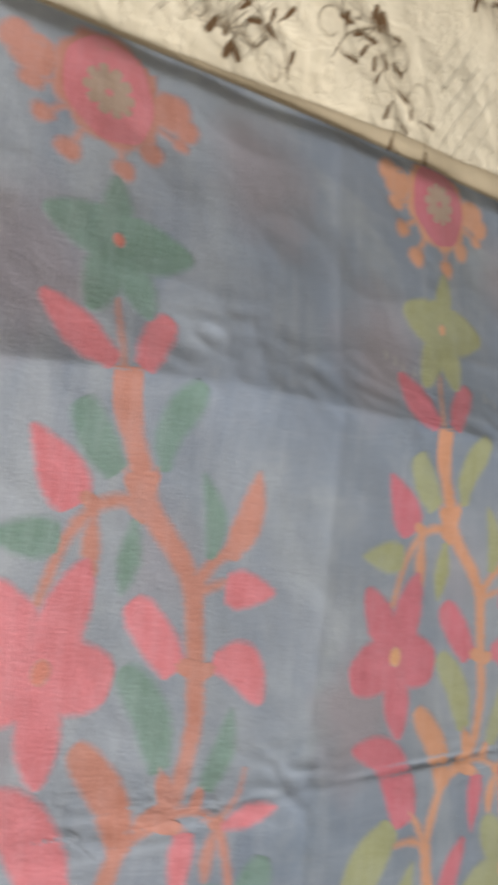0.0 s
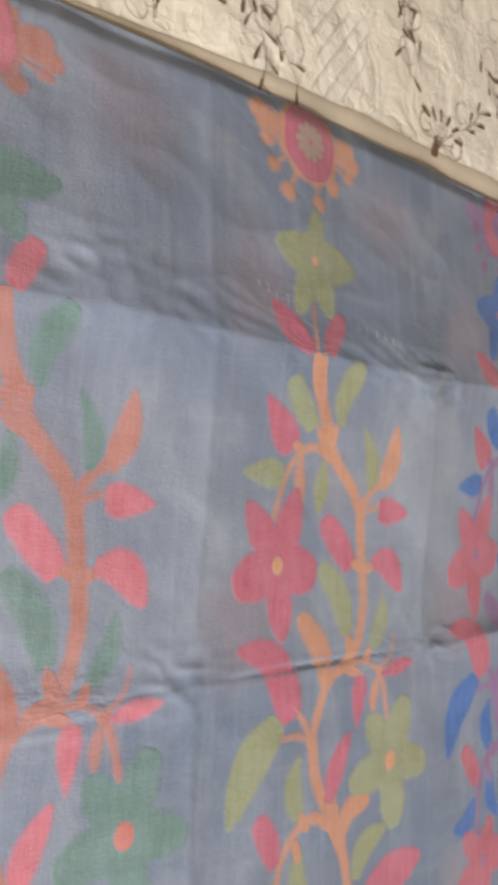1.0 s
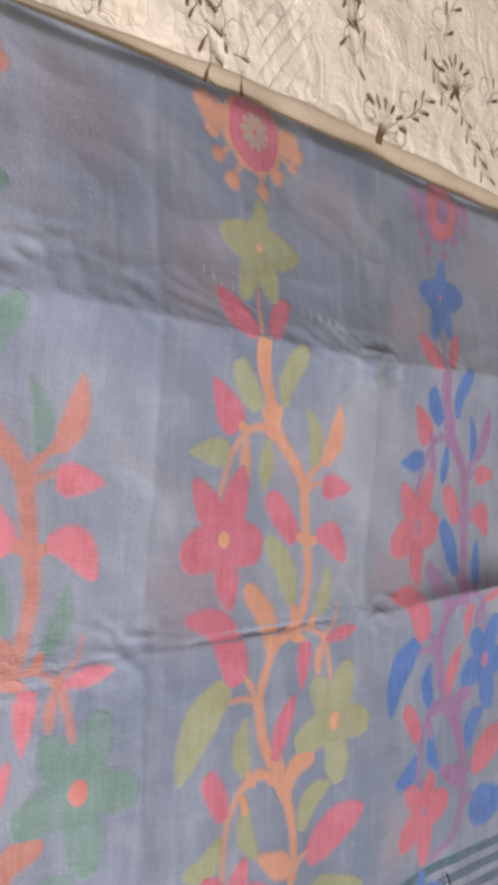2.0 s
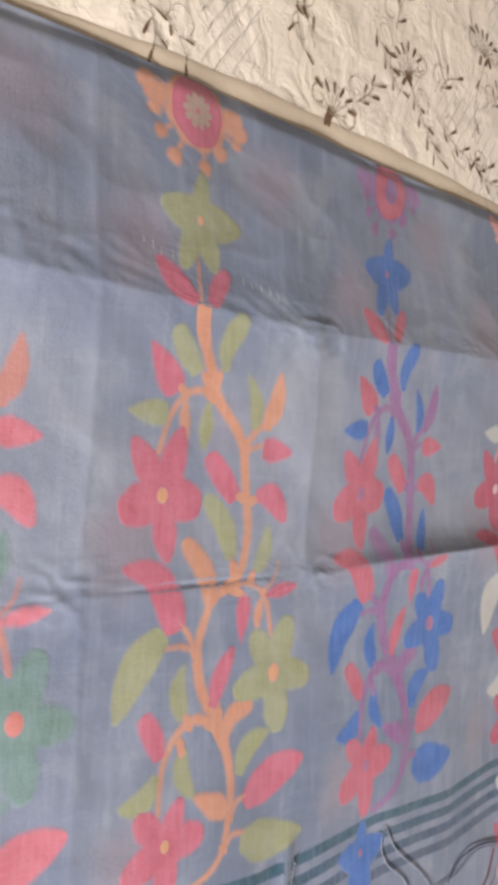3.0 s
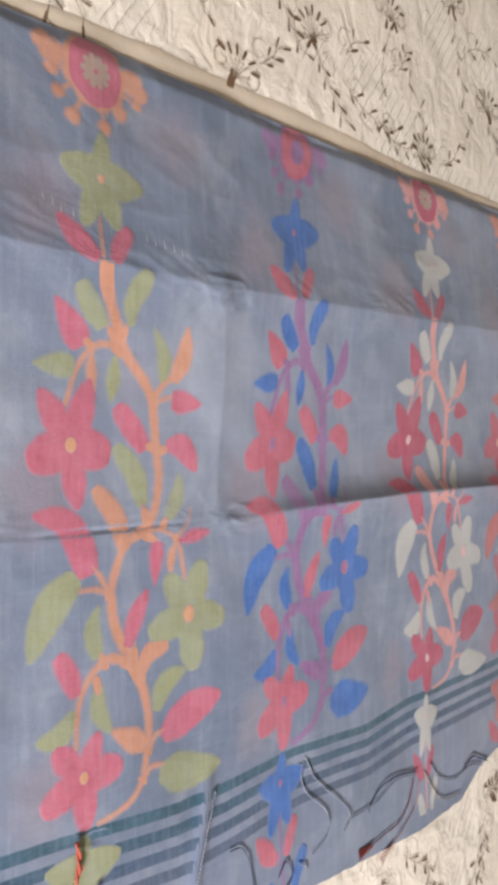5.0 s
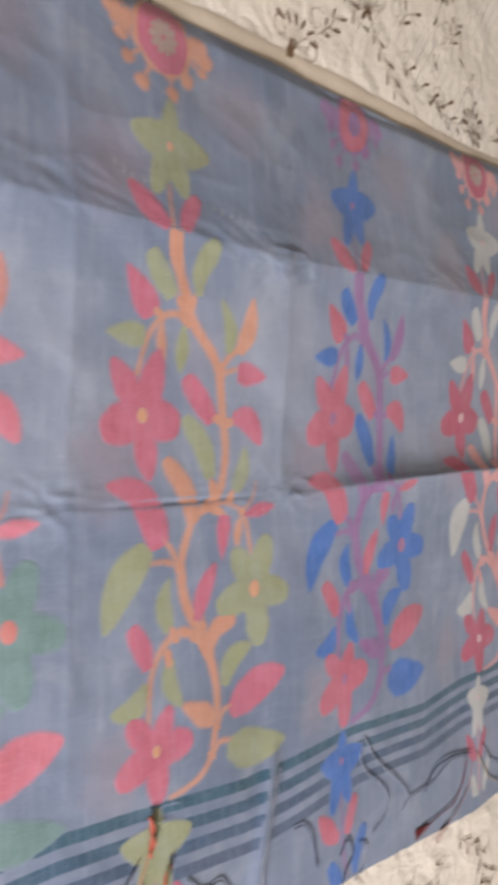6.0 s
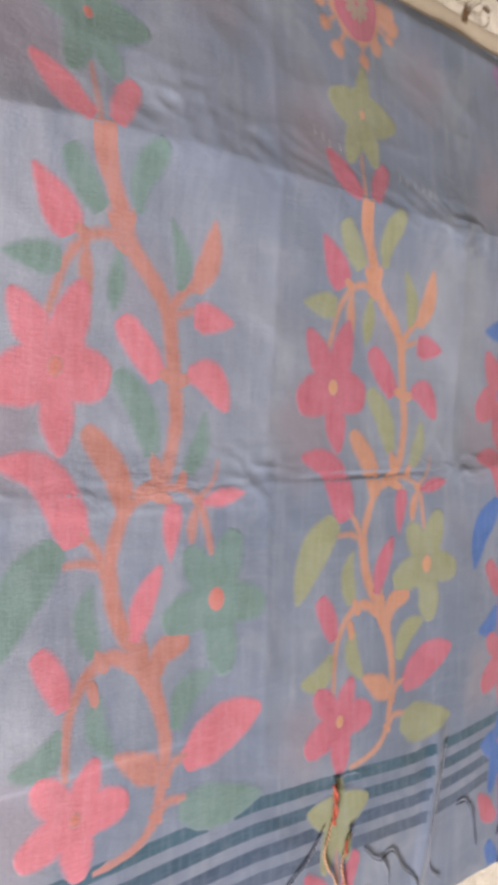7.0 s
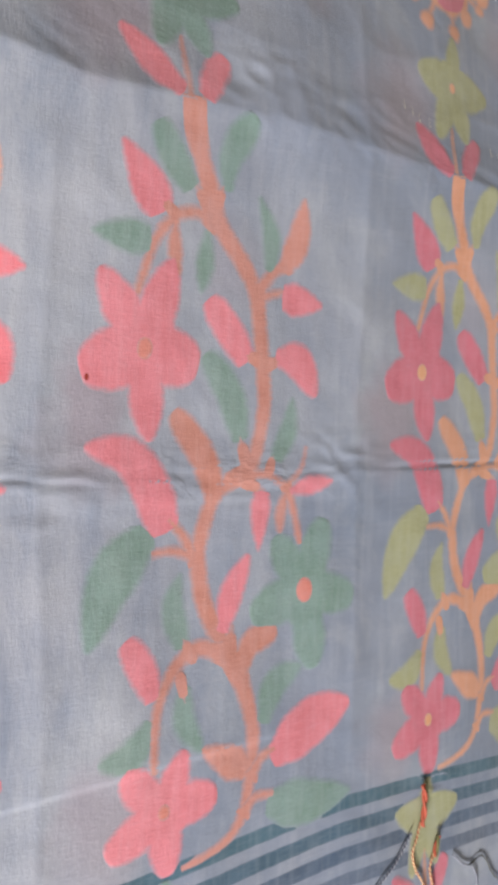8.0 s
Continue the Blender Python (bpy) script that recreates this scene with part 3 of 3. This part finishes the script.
BRANCHES = [((48, 59, 36, 64, 23, 60, 12, 47, 7, 33, 3, 21), 7, 5), ((74, 30, 85, 42, 95, 46), 7, 6), ((76, 27, 91, 32), 6, 4), ((68, -63, 83, -63, 97, -68, 107, -60, 111, -48), 6, 2.5),
            ((96, -68, 101, -80, 106, -101), 6, 5), ((40, -106, 33, -93, 24, -83), 7, 5), ((40, -104, 28, -99, 14, -99), 6, 4.5), ((60, -154, 40, -147, 24, -157, 15, -175, 13, -201), 9, 5),
            ((71, -217, 78, -208, 88, -205), 8, 5), ((66, -236, 74, -228, 87, -229), 8, 5)]
# flowers: the centre, then each petal's tip, width and kind
STAR = ((30, 174), ((32, 207), 16, "tongue"), ((-2, 180), 26, "star"), ((66, 175), 27, "star"), ((14, 139), 20, "tongue"), ((42, 141), 20, "tongue"))
BLOOM = ((8, -4), ((-16, 31), 22, "tongue"), ((23, 40), 22, "tongue"), ((-24, -15), 29, "petal"), ((39, -10), 29, "petal"), ((13, -46), 21, "tongue"))
BLOSSOM = ((109, -126), ((123, -88), 24, "petal"), ((89, -96), 22, "petal"), ((73, -136), 25, "petal"), ((145, -133), 24, "petal"), ((115, -168), 25, "petal"))
FOOT_BLOOM = ((19, -220), ((31, -193), 18, "tongue"), ((50, -219), 23, "petal"), ((21, -254), 20, "petal"), ((-12, -234), 23, "petal"), ((-3, -197), 20, "petal"))


def flower(centre, *leaves, lift, warp):
    piece = Piece(lift, warp)
    c = mm(*centre)[0]
    for k, (tip, w, kind) in enumerate(leaves):
        piece.leaf([c, mm(*tip)[0]], w / 1000, kind, k * 3.1, 0.4)
    r = min(w for _, w, _ in leaves) / 1380
    piece.disc(c, r, r, rings=3)
    piece.edge[-160:] = [9.0] * 160
    return piece


def plant(colours, warp, sheer_label, girth=1.0, head=0.85):
    """A flowering vine woven into the cloth: stem, leaves, buds and flowers."""
    stem_m, leaf_m, flower_m, heart_m = THREADS[colours]
    stem = Piece(INLAY, warp)
    stem.vine(mm(*MAIN_STEM), 0.0105 * girth, 0.0085 * girth)
    stem.vine(mm(*LOW_STEM[:16]), 0.0075 * girth, 0.0105 * girth)
    stem.vine(mm(*LOW_STEM[14:]), 0.0105 * girth, 0.0050 * girth)
    stem.vine(mm(27, 160, 27, 140, 28, 117), 0.0036, 0.0050)
    for pts, w0, w1 in BRANCHES:
        stem.vine(mm(*pts), w0 / 1000 * girth, w1 / 1000 * girth)
    for pts, w in THORNS:
        stem.leaf(mm(*pts), w / 1000, "thorn", rooted=0.7)
    v = stem.made("vine", stem_m, saree, sheer_label)
    for name, lift, material, group in (("leaf", 0.00003, leaf_m, UPPER_LEAVES + LOWER_LEAVES), ("bud", 0.00006, flower_m, UPPER_BUDS + LOWER_BUDS), ("shoot", 0.00004, stem_m, SHOOTS)):
        for i, (pts, w, kind) in enumerate(group):
            Piece(INLAY + lift, warp).leaf(mm(*pts), w / 1000, kind, i * 1.7).made(name, material, v)
    for name, bloom, material, r in (("star_flower", STAR, leaf_m, 0.0032), ("flower", BLOOM, flower_m, 0.0042), ("flower", BLOSSOM, leaf_m, 0.0050), ("flower", FOOT_BLOOM, flower_m, 0.0036)):
        flower(*bloom, lift=INLAY + 0.00008, warp=warp).made(name, material, v)
        Piece(INLAY + 0.00032, warp).disc(mm(*bloom[0])[0], r * 1.5, r * 1.8, rings=4).made("flower_heart", heart_m, v)
    # the ringed flower at the top fold: lobes on stalks about a ring with a rayed heart
    ring_c = mm(30, 249)[0]
    crown = Piece(INLAY + 0.00002, warp)
    for x, y, r in ((-3, 252, 9), (-10, 257, 7), (-4, 241, 5), (0, 226, 4.6), (10, 212, 5.4), (35, 211, 5.0), (49, 226, 6.0), (61, 252, 9), (68, 246, 6.5), (65, 237, 4)):
        crown.disc(mm(x, y)[0], (r * 1.15 + 1.2) / 1000, (r * 1.15 + 1.0) / 1000, 3, 0.07, 4, turn=x)
        crown.vine([tuple(Vector(ring_c).lerp(Vector(mm(x, y)[0]), 0.45)), mm(x, y)[0]], 0.006 if r < 6 else 0.010, 0.004 if r < 6 else 0.009)
    crown.disc(ring_c, 0.0275, 0.0300, 9, 0.05, 6)
    crown.made("crown_flower", stem_m, v)
    Piece(INLAY + 0.00050, warp).disc(ring_c, 0.0215, 0.0255, 7, 0.025, 6).solid().made("crown_ring", flower_m, v)
    heart = Piece(INLAY + 0.00062, warp)
    if colours == "blue":
        heart.disc(ring_c, 0.0090, 0.0115, rings=4)
    else:
        for k in range(10):
            w = 2 * math.pi * k / 10
            u = Vector((math.cos(w), math.sin(w)))
            heart.leaf([tuple(Vector(ring_c) + 0.0025 * u), tuple(Vector(ring_c) + 0.0120 * u)], 0.0036, "club")
    heart.solid().made("crown_heart", CREAM_THREAD if colours != "blue" else stem_m, v)
    # the head of the next plant, past the striped band
    low = (lambda a, b: warp(0.018 + (a - 0.030) * head, float(np.interp(b, (0.08, 0.124, 0.147, 0.176, 0.206), (-0.373, -0.331, -0.306, -0.275, -0.256)))))
    foot = Piece(INLAY + 0.00018, low).vine(mm(30, 170, 29, 150, 30, 122, 33, 103, 38, 84), 0.004, 0.006).made("vine", stem_m, saree, sheer_label)
    flower(*STAR, lift=INLAY + 0.00018, warp=low).made("star_flower", leaf_m, foot)
    for name, group, material in (("bud", UPPER_BUDS[:2], flower_m), ("leaf", UPPER_LEAVES[:2], leaf_m)):
        for i, (pts, w, kind) in enumerate(group):
            Piece(INLAY + 0.00022, low).leaf(mm(*pts), w / 1000, kind, i).made(name, material, foot)
    Piece(INLAY + 0.00040, low).disc(mm(*STAR[0])[0], 0.0048, 0.0056, rings=4).made("flower_heart", heart_m, foot)
    return v


KNOTS = (-0.46, -0.27, -0.22, -0.121, -0.05, 0.0, 0.125, 0.178, 0.25)


def drift(a0, across, along, scale=1.0, shear=0.0):
    """Where a plant stands across the cloth, and how the lie of the cloth shifts it (millimetres, at heights KNOTS)."""
    def warp(a, b):
        return scale * a + a0 + float(np.interp(b, KNOTS, across)) / 1000, b + shear * a + float(np.interp(b, KNOTS, along)) / 1000
    return warp


LEVEL = (0,) * 9
plant("gold", drift(-0.378, (0, -14, -14, -22, 4, 16, 12, 0, 0), LEVEL), "gold and orange woven flowering vine")
plant("green", drift(-0.1925, (3, 3, 2, -1, -3, -1, -2, -9, -16), (0, -3, -6, -1, -1, 1, -1, -5, -16)), "coral and dull green woven flowering vine", 1.2)
plant("olive", drift(0.0, LEVEL, LEVEL), "orange and olive woven flowering vine")
plant("blue", drift(0.1925, (0, 0, 4, -5, -6, 0, 3, 6, 19), (-8, -2, 6, 6, 0, 3, 0, 1, 0), 0.94, 0.10), "purple and bright blue woven flowering vine", 1.3)
plant("white", drift(0.394, (15, 15, 19, -1, -17, -4, 9, 21, 17), (0, 5, 5, 14, 12, 10, 13, 14, 9)), "pale pink and white woven flowering vine", 1.0, 0.6)
plant("rose", drift(0.574, (0, 0, 5, 0, -5, 5, 20, 30, 30), (0, 0, 7, 16, 12, 10, 8, 14, 14)), "coral and rose woven flowering vine")


def band_top(a):
    return float(np.interp(a, (-0.53, -0.17, -0.05, 0.03, 0.10, 0.145, 0.23, 0.33, 0.40, 0.57, 0.69), (-0.254, -0.253, -0.249, -0.254, -0.260, -0.259, -0.2525, -0.257, -0.248, -0.242, -0.238)))


for k, mat in enumerate(STRIPES):
    p = Piece(0.00010)
    n = 360
    edge = []
    for i in range(n + 1):
        a = A0 + (A1 - A0) * i / n
        pitch = 0.0150 if a < 0.1 else 0.0150 - 0.0014 * smooth((a - 0.1) / 0.2)
        edge.append((a, band_top(a) - pitch * k + 0.0003 * noise.noise((a * 120, k, 0)), 0.0086 - 0.0008 * smooth((a - 0.1) / 0.2)))
    p.strip([(a, b) for a, b, w in edge], [(a, b - w) for a, b, w in edge], 4)
    p.edge = [5.0 * e for e in p.edge]
    p.made("stripe", mat, saree)


# a knotted thread end on the petal of one flower
Piece(0.0004).disc((-0.2150, -0.0180), 0.0011, 0.0016, rings=3).solid().made("thread_knot", CORD_RED, saree, "small dark red thread knot")

# a broken row of cut pale threads above the first fold
for a, b in ((-0.016, 0.152), (-0.009, 0.150), (-0.003, 0.147), (0.006, 0.146), (0.066, 0.141), (0.073, 0.139), (0.081, 0.139), (0.089, 0.138), (0.096, 0.135)):
    Piece(0.0003).vine([(a, b + 0.003), (a + 0.0006, b - 0.003)], -0.0014, -0.0018).solid().made("cut_thread", PALE_THREAD, saree)


# ---- fringe cords ----
def cord(points, radius, pair, turns=2200.0, tuft=None):
    """A cord of two strands twisted about one another, lying on the cloth; it may end in a loose tuft."""
    radius *= 0.86
    line = spline([(x / 1000, y / 1000) for x, y in points], 0.0012)
    centre = []
    for i, p in enumerate(line):
        top = lie(p[0], p[1]) if bottom_edge(p[0]) < p[1] < top_edge(p[0]) else SHEET_Z
        centre.append(Vector((-p[1], p[0], max(top, SHEET_Z) + radius * 1.5 + 0.0006 + 0.0012 * max(0.0, noise.noise((p[0] * 60, p[1] * 60, 7))))))
    main = None
    length = 0.0
    rows = [[], []]
    for i, c in enumerate(centre):
        d = (centre[min(i + 1, len(centre) - 1)] - centre[max(i - 1, 0)]).normalized()
        side = d.cross(Vector((0, 0, 1))).normalized()
        up = side.cross(d)
        if i:
            length += (c - centre[i - 1]).length
        for s in (0, 1):
            w = length * turns + math.pi * s
            m = c + (side * math.cos(w) + up * math.sin(w)) * radius * 0.55
            rows[s].append([m + (side * math.cos(v) + up * math.sin(v)) * radius * 0.62 for v in (k * math.pi / 3 for k in range(6))])
    for s in (0, 1):
        verts = [tuple(v) for r in rows[s] for v in r]
        faces = [(i * 6 + k, i * 6 + (k + 1) % 6, (i + 1) * 6 + (k + 1) % 6, (i + 1) * 6 + k) for i in range(len(rows[s]) - 1) for k in range(6)]
        if s == 0:
            main = part("fringe_cord", verts, faces, pair[0], saree, "thin twisted fringe cord")
        else:
            part("strand", verts, faces, pair[1], main)
    if tuft is not None:
        end, before = centre[-1], centre[-6]
        d = (end - before).normalized()
        side = d.cross(Vector((0, 0, 1))).normalized()
        verts, faces = [], []
        for k in range(16):
            o = (k / 15 - 0.5)
            k0 = len(verts)
            for j in range(5):
                t = j / 4
                c = end + d * (0.020 * t) + side * (o * (0.003 + 0.007 * t)) + Vector((0, 0, 0.0012 * math.sin(k * 2.3) * (1 - t)))
                for e in (-1, 1):
                    verts.append(tuple(c + side * e * 0.0004 + Vector((0, 0, 0.0002 * e))))
            faces += [(k0 + 2 * j, k0 + 2 * j + 1, k0 + 2 * j + 3, k0 + 2 * j + 2) for j in range(4)]
        part("tuft", verts, faces, tuft, main, "loose coloured thread end")
    return main


NAVY, GREY, RUST = (CORD_NAVY, CORD_PALE), (CORD_PALE, CORD_NAVY), (CORD_RUST, CORD_GOLD)
cord([(12, -258), (13, -266), (13, -275), (12, -284)], 0.0019, (CORD_RUST, CORD_RUST), 300)
cord([(12, -282), (8, -290), (4, -299), (7, -310), (14, -322), (16, -345), (12, -380)], 0.0009, RUST)
cord([(27, -294), (25, -300), (24, -306)], 0.0019, (CORD_OLIVE, CORD_RUST), 300)
cord([(24, -304), (20, -313), (22, -325), (28, -350), (24, -385)], 0.0010, RUST)
cord([(3, -286), (-12, -300), (-27, -309), (-50, -330), (-60, -365)], 0.0009, NAVY)
cord([(42, -311), (52, -320), (63, -326), (68, -340), (60, -365)], 0.0008, GREY)
cord([(60, -323), (74, -322), (87, -339), (100, -352), (96, -372)], 0.0007, (CORD_NAVY, CORD_OLIVE))
cord([(135, -262), (128, -280), (121, -299), (112, -327), (117, -350), (130, -362)], 0.0008, NAVY)
cord([(150, -312), (163, -314), (172, -330), (178, -352)], 0.0007, (CORD_NAVY, CORD_NAVY))
cord([(238, -265), (233, -276), (240, -294), (262, -313), (269, -327), (264, -340), (248, -348)], 0.0007, GREY)
cord([(240, -267), (250, -284), (265, -298), (289, -318), (299, -333), (291, -342)], 0.0007, GREY)
cord([(205, -352), (214, -342), (222, -356), (212, -368), (208, -378)], 0.0008, (CORD_NAVY, CORD_NAVY))
cord([(230, -350), (240, -356), (238, -372), (228, -382)], 0.0007, NAVY)
cord([(409, -323), (372, -317), (347, -320), (331, -331), (328, -338)], 0.0008, (CORD_NAVY, CORD_NAVY))
cord([(405, -325), (369, -321), (340, -332), (300, -334)], 0.0007, NAVY)
cord([(403, -328), (398, -340), (392, -350), (379, -362), (350, -367), (334, -370)], 0.0008, (CORD_NAVY, CORD_RUST), tuft=CORD_RED)
cord([(413, -334), (410, -346), (404, -358), (385, -371), (366, -381)], 0.0008, (CORD_RUST, CORD_PALE), tuft=CORD_RUST)
cord([(432, -322), (449, -340), (480, -351), (512, -346), (540, -352)], 0.0008, GREY)
cord([(422, -327), (443, -354), (465, -367), (496, -370)], 0.0007, (CORD_NAVY, CORD_GOLD))
cord([(500, -345), (520, -338), (540, -345), (556, -352)], 0.0010, (CORD_NAVY, CORD_NAVY))


# ---- prints on the bedsheet ----
class Print(Piece):
    """Printed marks that lie on the bedsheet."""

    def leaf(self, points, width, kind="club"):
        return super().leaf(points, width - 0.0016, kind)

    def vine(self, points, w0, w1):
        return super().vine(points, w0 - 0.0012, w1 - 0.0012)

    def put(self, a, b):
        self.verts.append((-b, a, sheet_lie(-b, a) + 0.0013))
        self.rise.append(0.0)
        return len(self.verts) - 1


def turned(o, w, s, pts):
    c, n = math.cos(w) * s, math.sin(w) * s
    return [(o[0] + x * c - y * n, o[1] + x * n + y * c) for x, y in pts]


rng = random.Random(4)


def sprig(a, b, turn, size, leaves):
    """A trailing printed twig with paired dark leaves and a curl."""
    bend = rng.uniform(-0.25, 0.25)
    line = [(0, 0), (0.35 * size, bend * size * 0.4), (0.7 * size, bend * size * 0.2), (size, -bend * size * 0.5)]
    stalk = Print().vine(turned((a, b), turn, 1, line), 0.0007, 0.0005)
    pts = spline(line, size / 40)
    hook = [(pts[10][0] + 0.013 * math.cos(w) * (1 - w / 9), pts[10][1] + 0.010 + 0.011 * math.sin(w) * (1 - w / 9)) for w in (k * 0.7 for k in range(8))]
    stalk.vine(turned((a, b), turn, 1, hook), 0.0006, 0.0004)
    ob = stalk.made("printed_sprig", INK_PALE, bedsheet)
    for k in range(leaves):
        p = pts[int((0.15 + 0.85 * k / max(1, leaves - 1)) * (len(pts) - 1))]
        w = (0.9 if k % 2 else -0.9) * rng.uniform(0.5, 1.2)
        s = rng.uniform(0.006, 0.0105)
        q = (p[0] + 0.006 * math.cos(w), p[1] + 0.006 * math.sin(w))
        e = (q[0] + s * math.cos(w * 0.8), q[1] + s * math.sin(w * 0.8))
        tri = turned((a, b), turn, 1, [p, q, e])
        m = Print()
        m.vine(tri[:2], 0.0006, 0.0006)
        m.leaf(tri[1:], rng.uniform(0.0019, 0.0029))
        m.made("leaf", INK, ob)
    return ob


def spray(a, b, turn, size):
    """A printed flower head: fine rays, dark buds on stalks and curls."""
    ob = Print().disc((a, b), 0.0016, 0.0016, rings=2).made("printed_spray", INK, bedsheet)
    for k in range(11):
        w = -1.5 + 3.0 * k / 10 + rng.uniform(-0.08, 0.08)
        r = size * rng.uniform(0.5, 0.75)
        ray = [(0.002, 0), (r * 0.5 * math.cos(w), r * 0.5 * math.sin(w)), (r * math.cos(w * 1.1), r * math.sin(w * 1.1))]
        Print().vine(turned((a, b), turn, 1, ray), 0.0006, 0.0005).made("ray", INK_PALE, ob)
    for sgn in (-1, 1):
        curl = [(0.25 * size + 0.3 * size * math.cos(w) * (1 - w / 10), sgn * (0.55 * size + 0.3 * size * math.sin(w) * (1 - w / 10))) for w in (k * 0.7 for k in range(9))]
        Print().vine(turned((a, b), turn, 1, curl), 0.0009, 0.0006).made("curl", INK_PALE, ob)
    for k in range(6):
        w = -0.8 + 1.6 * k / 5
        r = size * rng.uniform(0.5, 0.7)
        p, q = (r * math.cos(w), r * math.sin(w)), ((r + 0.009) * math.cos(w * 1.2), (r + 0.009) * math.sin(w * 1.2))
        Print().leaf(turned((a, b), turn, 1, [p, q]), rng.uniform(0.0021, 0.0033)).made("bud", INK, ob)
    for k in range(3):
        w = rng.uniform(2.2, 4.1)
        p = (rng.uniform(-0.004, 0.006), rng.uniform(-0.007, 0.007))
        Print().leaf(turned((a, b), turn, 1, [p, (p[0] + 0.010 * math.cos(w), p[1] + 0.010 * math.sin(w))]), 0.0038).made("bud", INK, ob)
    return ob


# along each trailing garland: sprays with sprigs between them
for a, b, turn, size in ((0.172, 0.297, 1.3, 0.032), (0.276, 0.369, 1.9, 0.034), (0.395, 0.433, 1.5, 0.034), (0.455, 0.306, 1.8, 0.030), (0.523, 0.497, 1.7, 0.034),
                         (-0.015, 0.345, 4.4, 0.034), (0.07, 0.40, 1.2, 0.034), (-0.118, 0.292, 1.6, 0.030), (0.60, 0.40, 1.6, 0.034),
                         (0.575, -0.40, 1.4, 0.028), (0.66, 0.55, 2.0, 0.034), (0.48, -0.53, 1.2, 0.03), (0.30, 0.52, 1.5, 0.034)):
    spray(a, b, turn, size)
for a, b, turn, size, leaves in ((0.225, 0.400, -1.0, 0.06, 6), (0.276, 0.362, -0.95, 0.07, 8), (0.395, 0.425, -1.65, 0.14, 4), (0.408, 0.385, 1.0, 0.03, 5), (0.322, 0.372, 0.8, 0.03, 3),
                                 (0.314, 0.345, -0.35, 0.09, 8), (0.370, 0.326, -0.3, 0.07, 7), (0.152, 0.345, 1.9, 0.06, 5), (0.254, 0.403, 1.2, 0.05, 4),
                                 (0.20, 0.318, 0.7, 0.035, 5), (0.455, 0.325, 1.9, 0.06, 5), (0.49, 0.31, 0.6, 0.05, 5), (0.523, 0.485, -1.3, 0.12, 7), (0.554, 0.46, 0.3, 0.06, 5),
                                 (-0.09, 0.302, 2.2, 0.03, 4), (-0.078, 0.284, 1.8, 0.03, 3), (-0.05, 0.309, 0.8, 0.05, 5), (-0.015, 0.325, -1.2, 0.05, 6), (0.008, 0.312, -0.9, 0.03, 3),
                                 (0.10, 0.412, -0.7, 0.05, 5), (0.131, 0.40, -1.5, 0.06, 4), (0.204, 0.41, 2.0, 0.06, 5), (0.03, 0.42, 1.9, 0.06, 5),
                                 (0.59, 0.43, -1.1, 0.08, 6), (0.62, 0.36, 0.8, 0.06, 5), (0.44, 0.50, 2.1, 0.07, 6), (0.35, 0.47, 2.4, 0.06, 5)):
    sprig(a, b, turn, size, leaves)
for a, b, turn, size, leaves in ((0.392, -0.400, -0.6, 0.04, 5), (0.433, -0.412, -1.4, 0.05, 6), (0.372, -0.416, -2.6, 0.04, 4), (0.551, -0.415, -1.7, 0.06, 8),
                                 (0.566, -0.39, 0.4, 0.05, 7), (0.537, -0.45, -2.2, 0.05, 5), (0.476, -0.46, -2.9, 0.05, 5), (0.32, -0.41, -2.4, 0.05, 4), (0.59, -0.37, 0.9, 0.05, 7), (0.29, -0.44, -2.0, 0.05, 4)):
    sprig(a, b, turn, size, leaves)
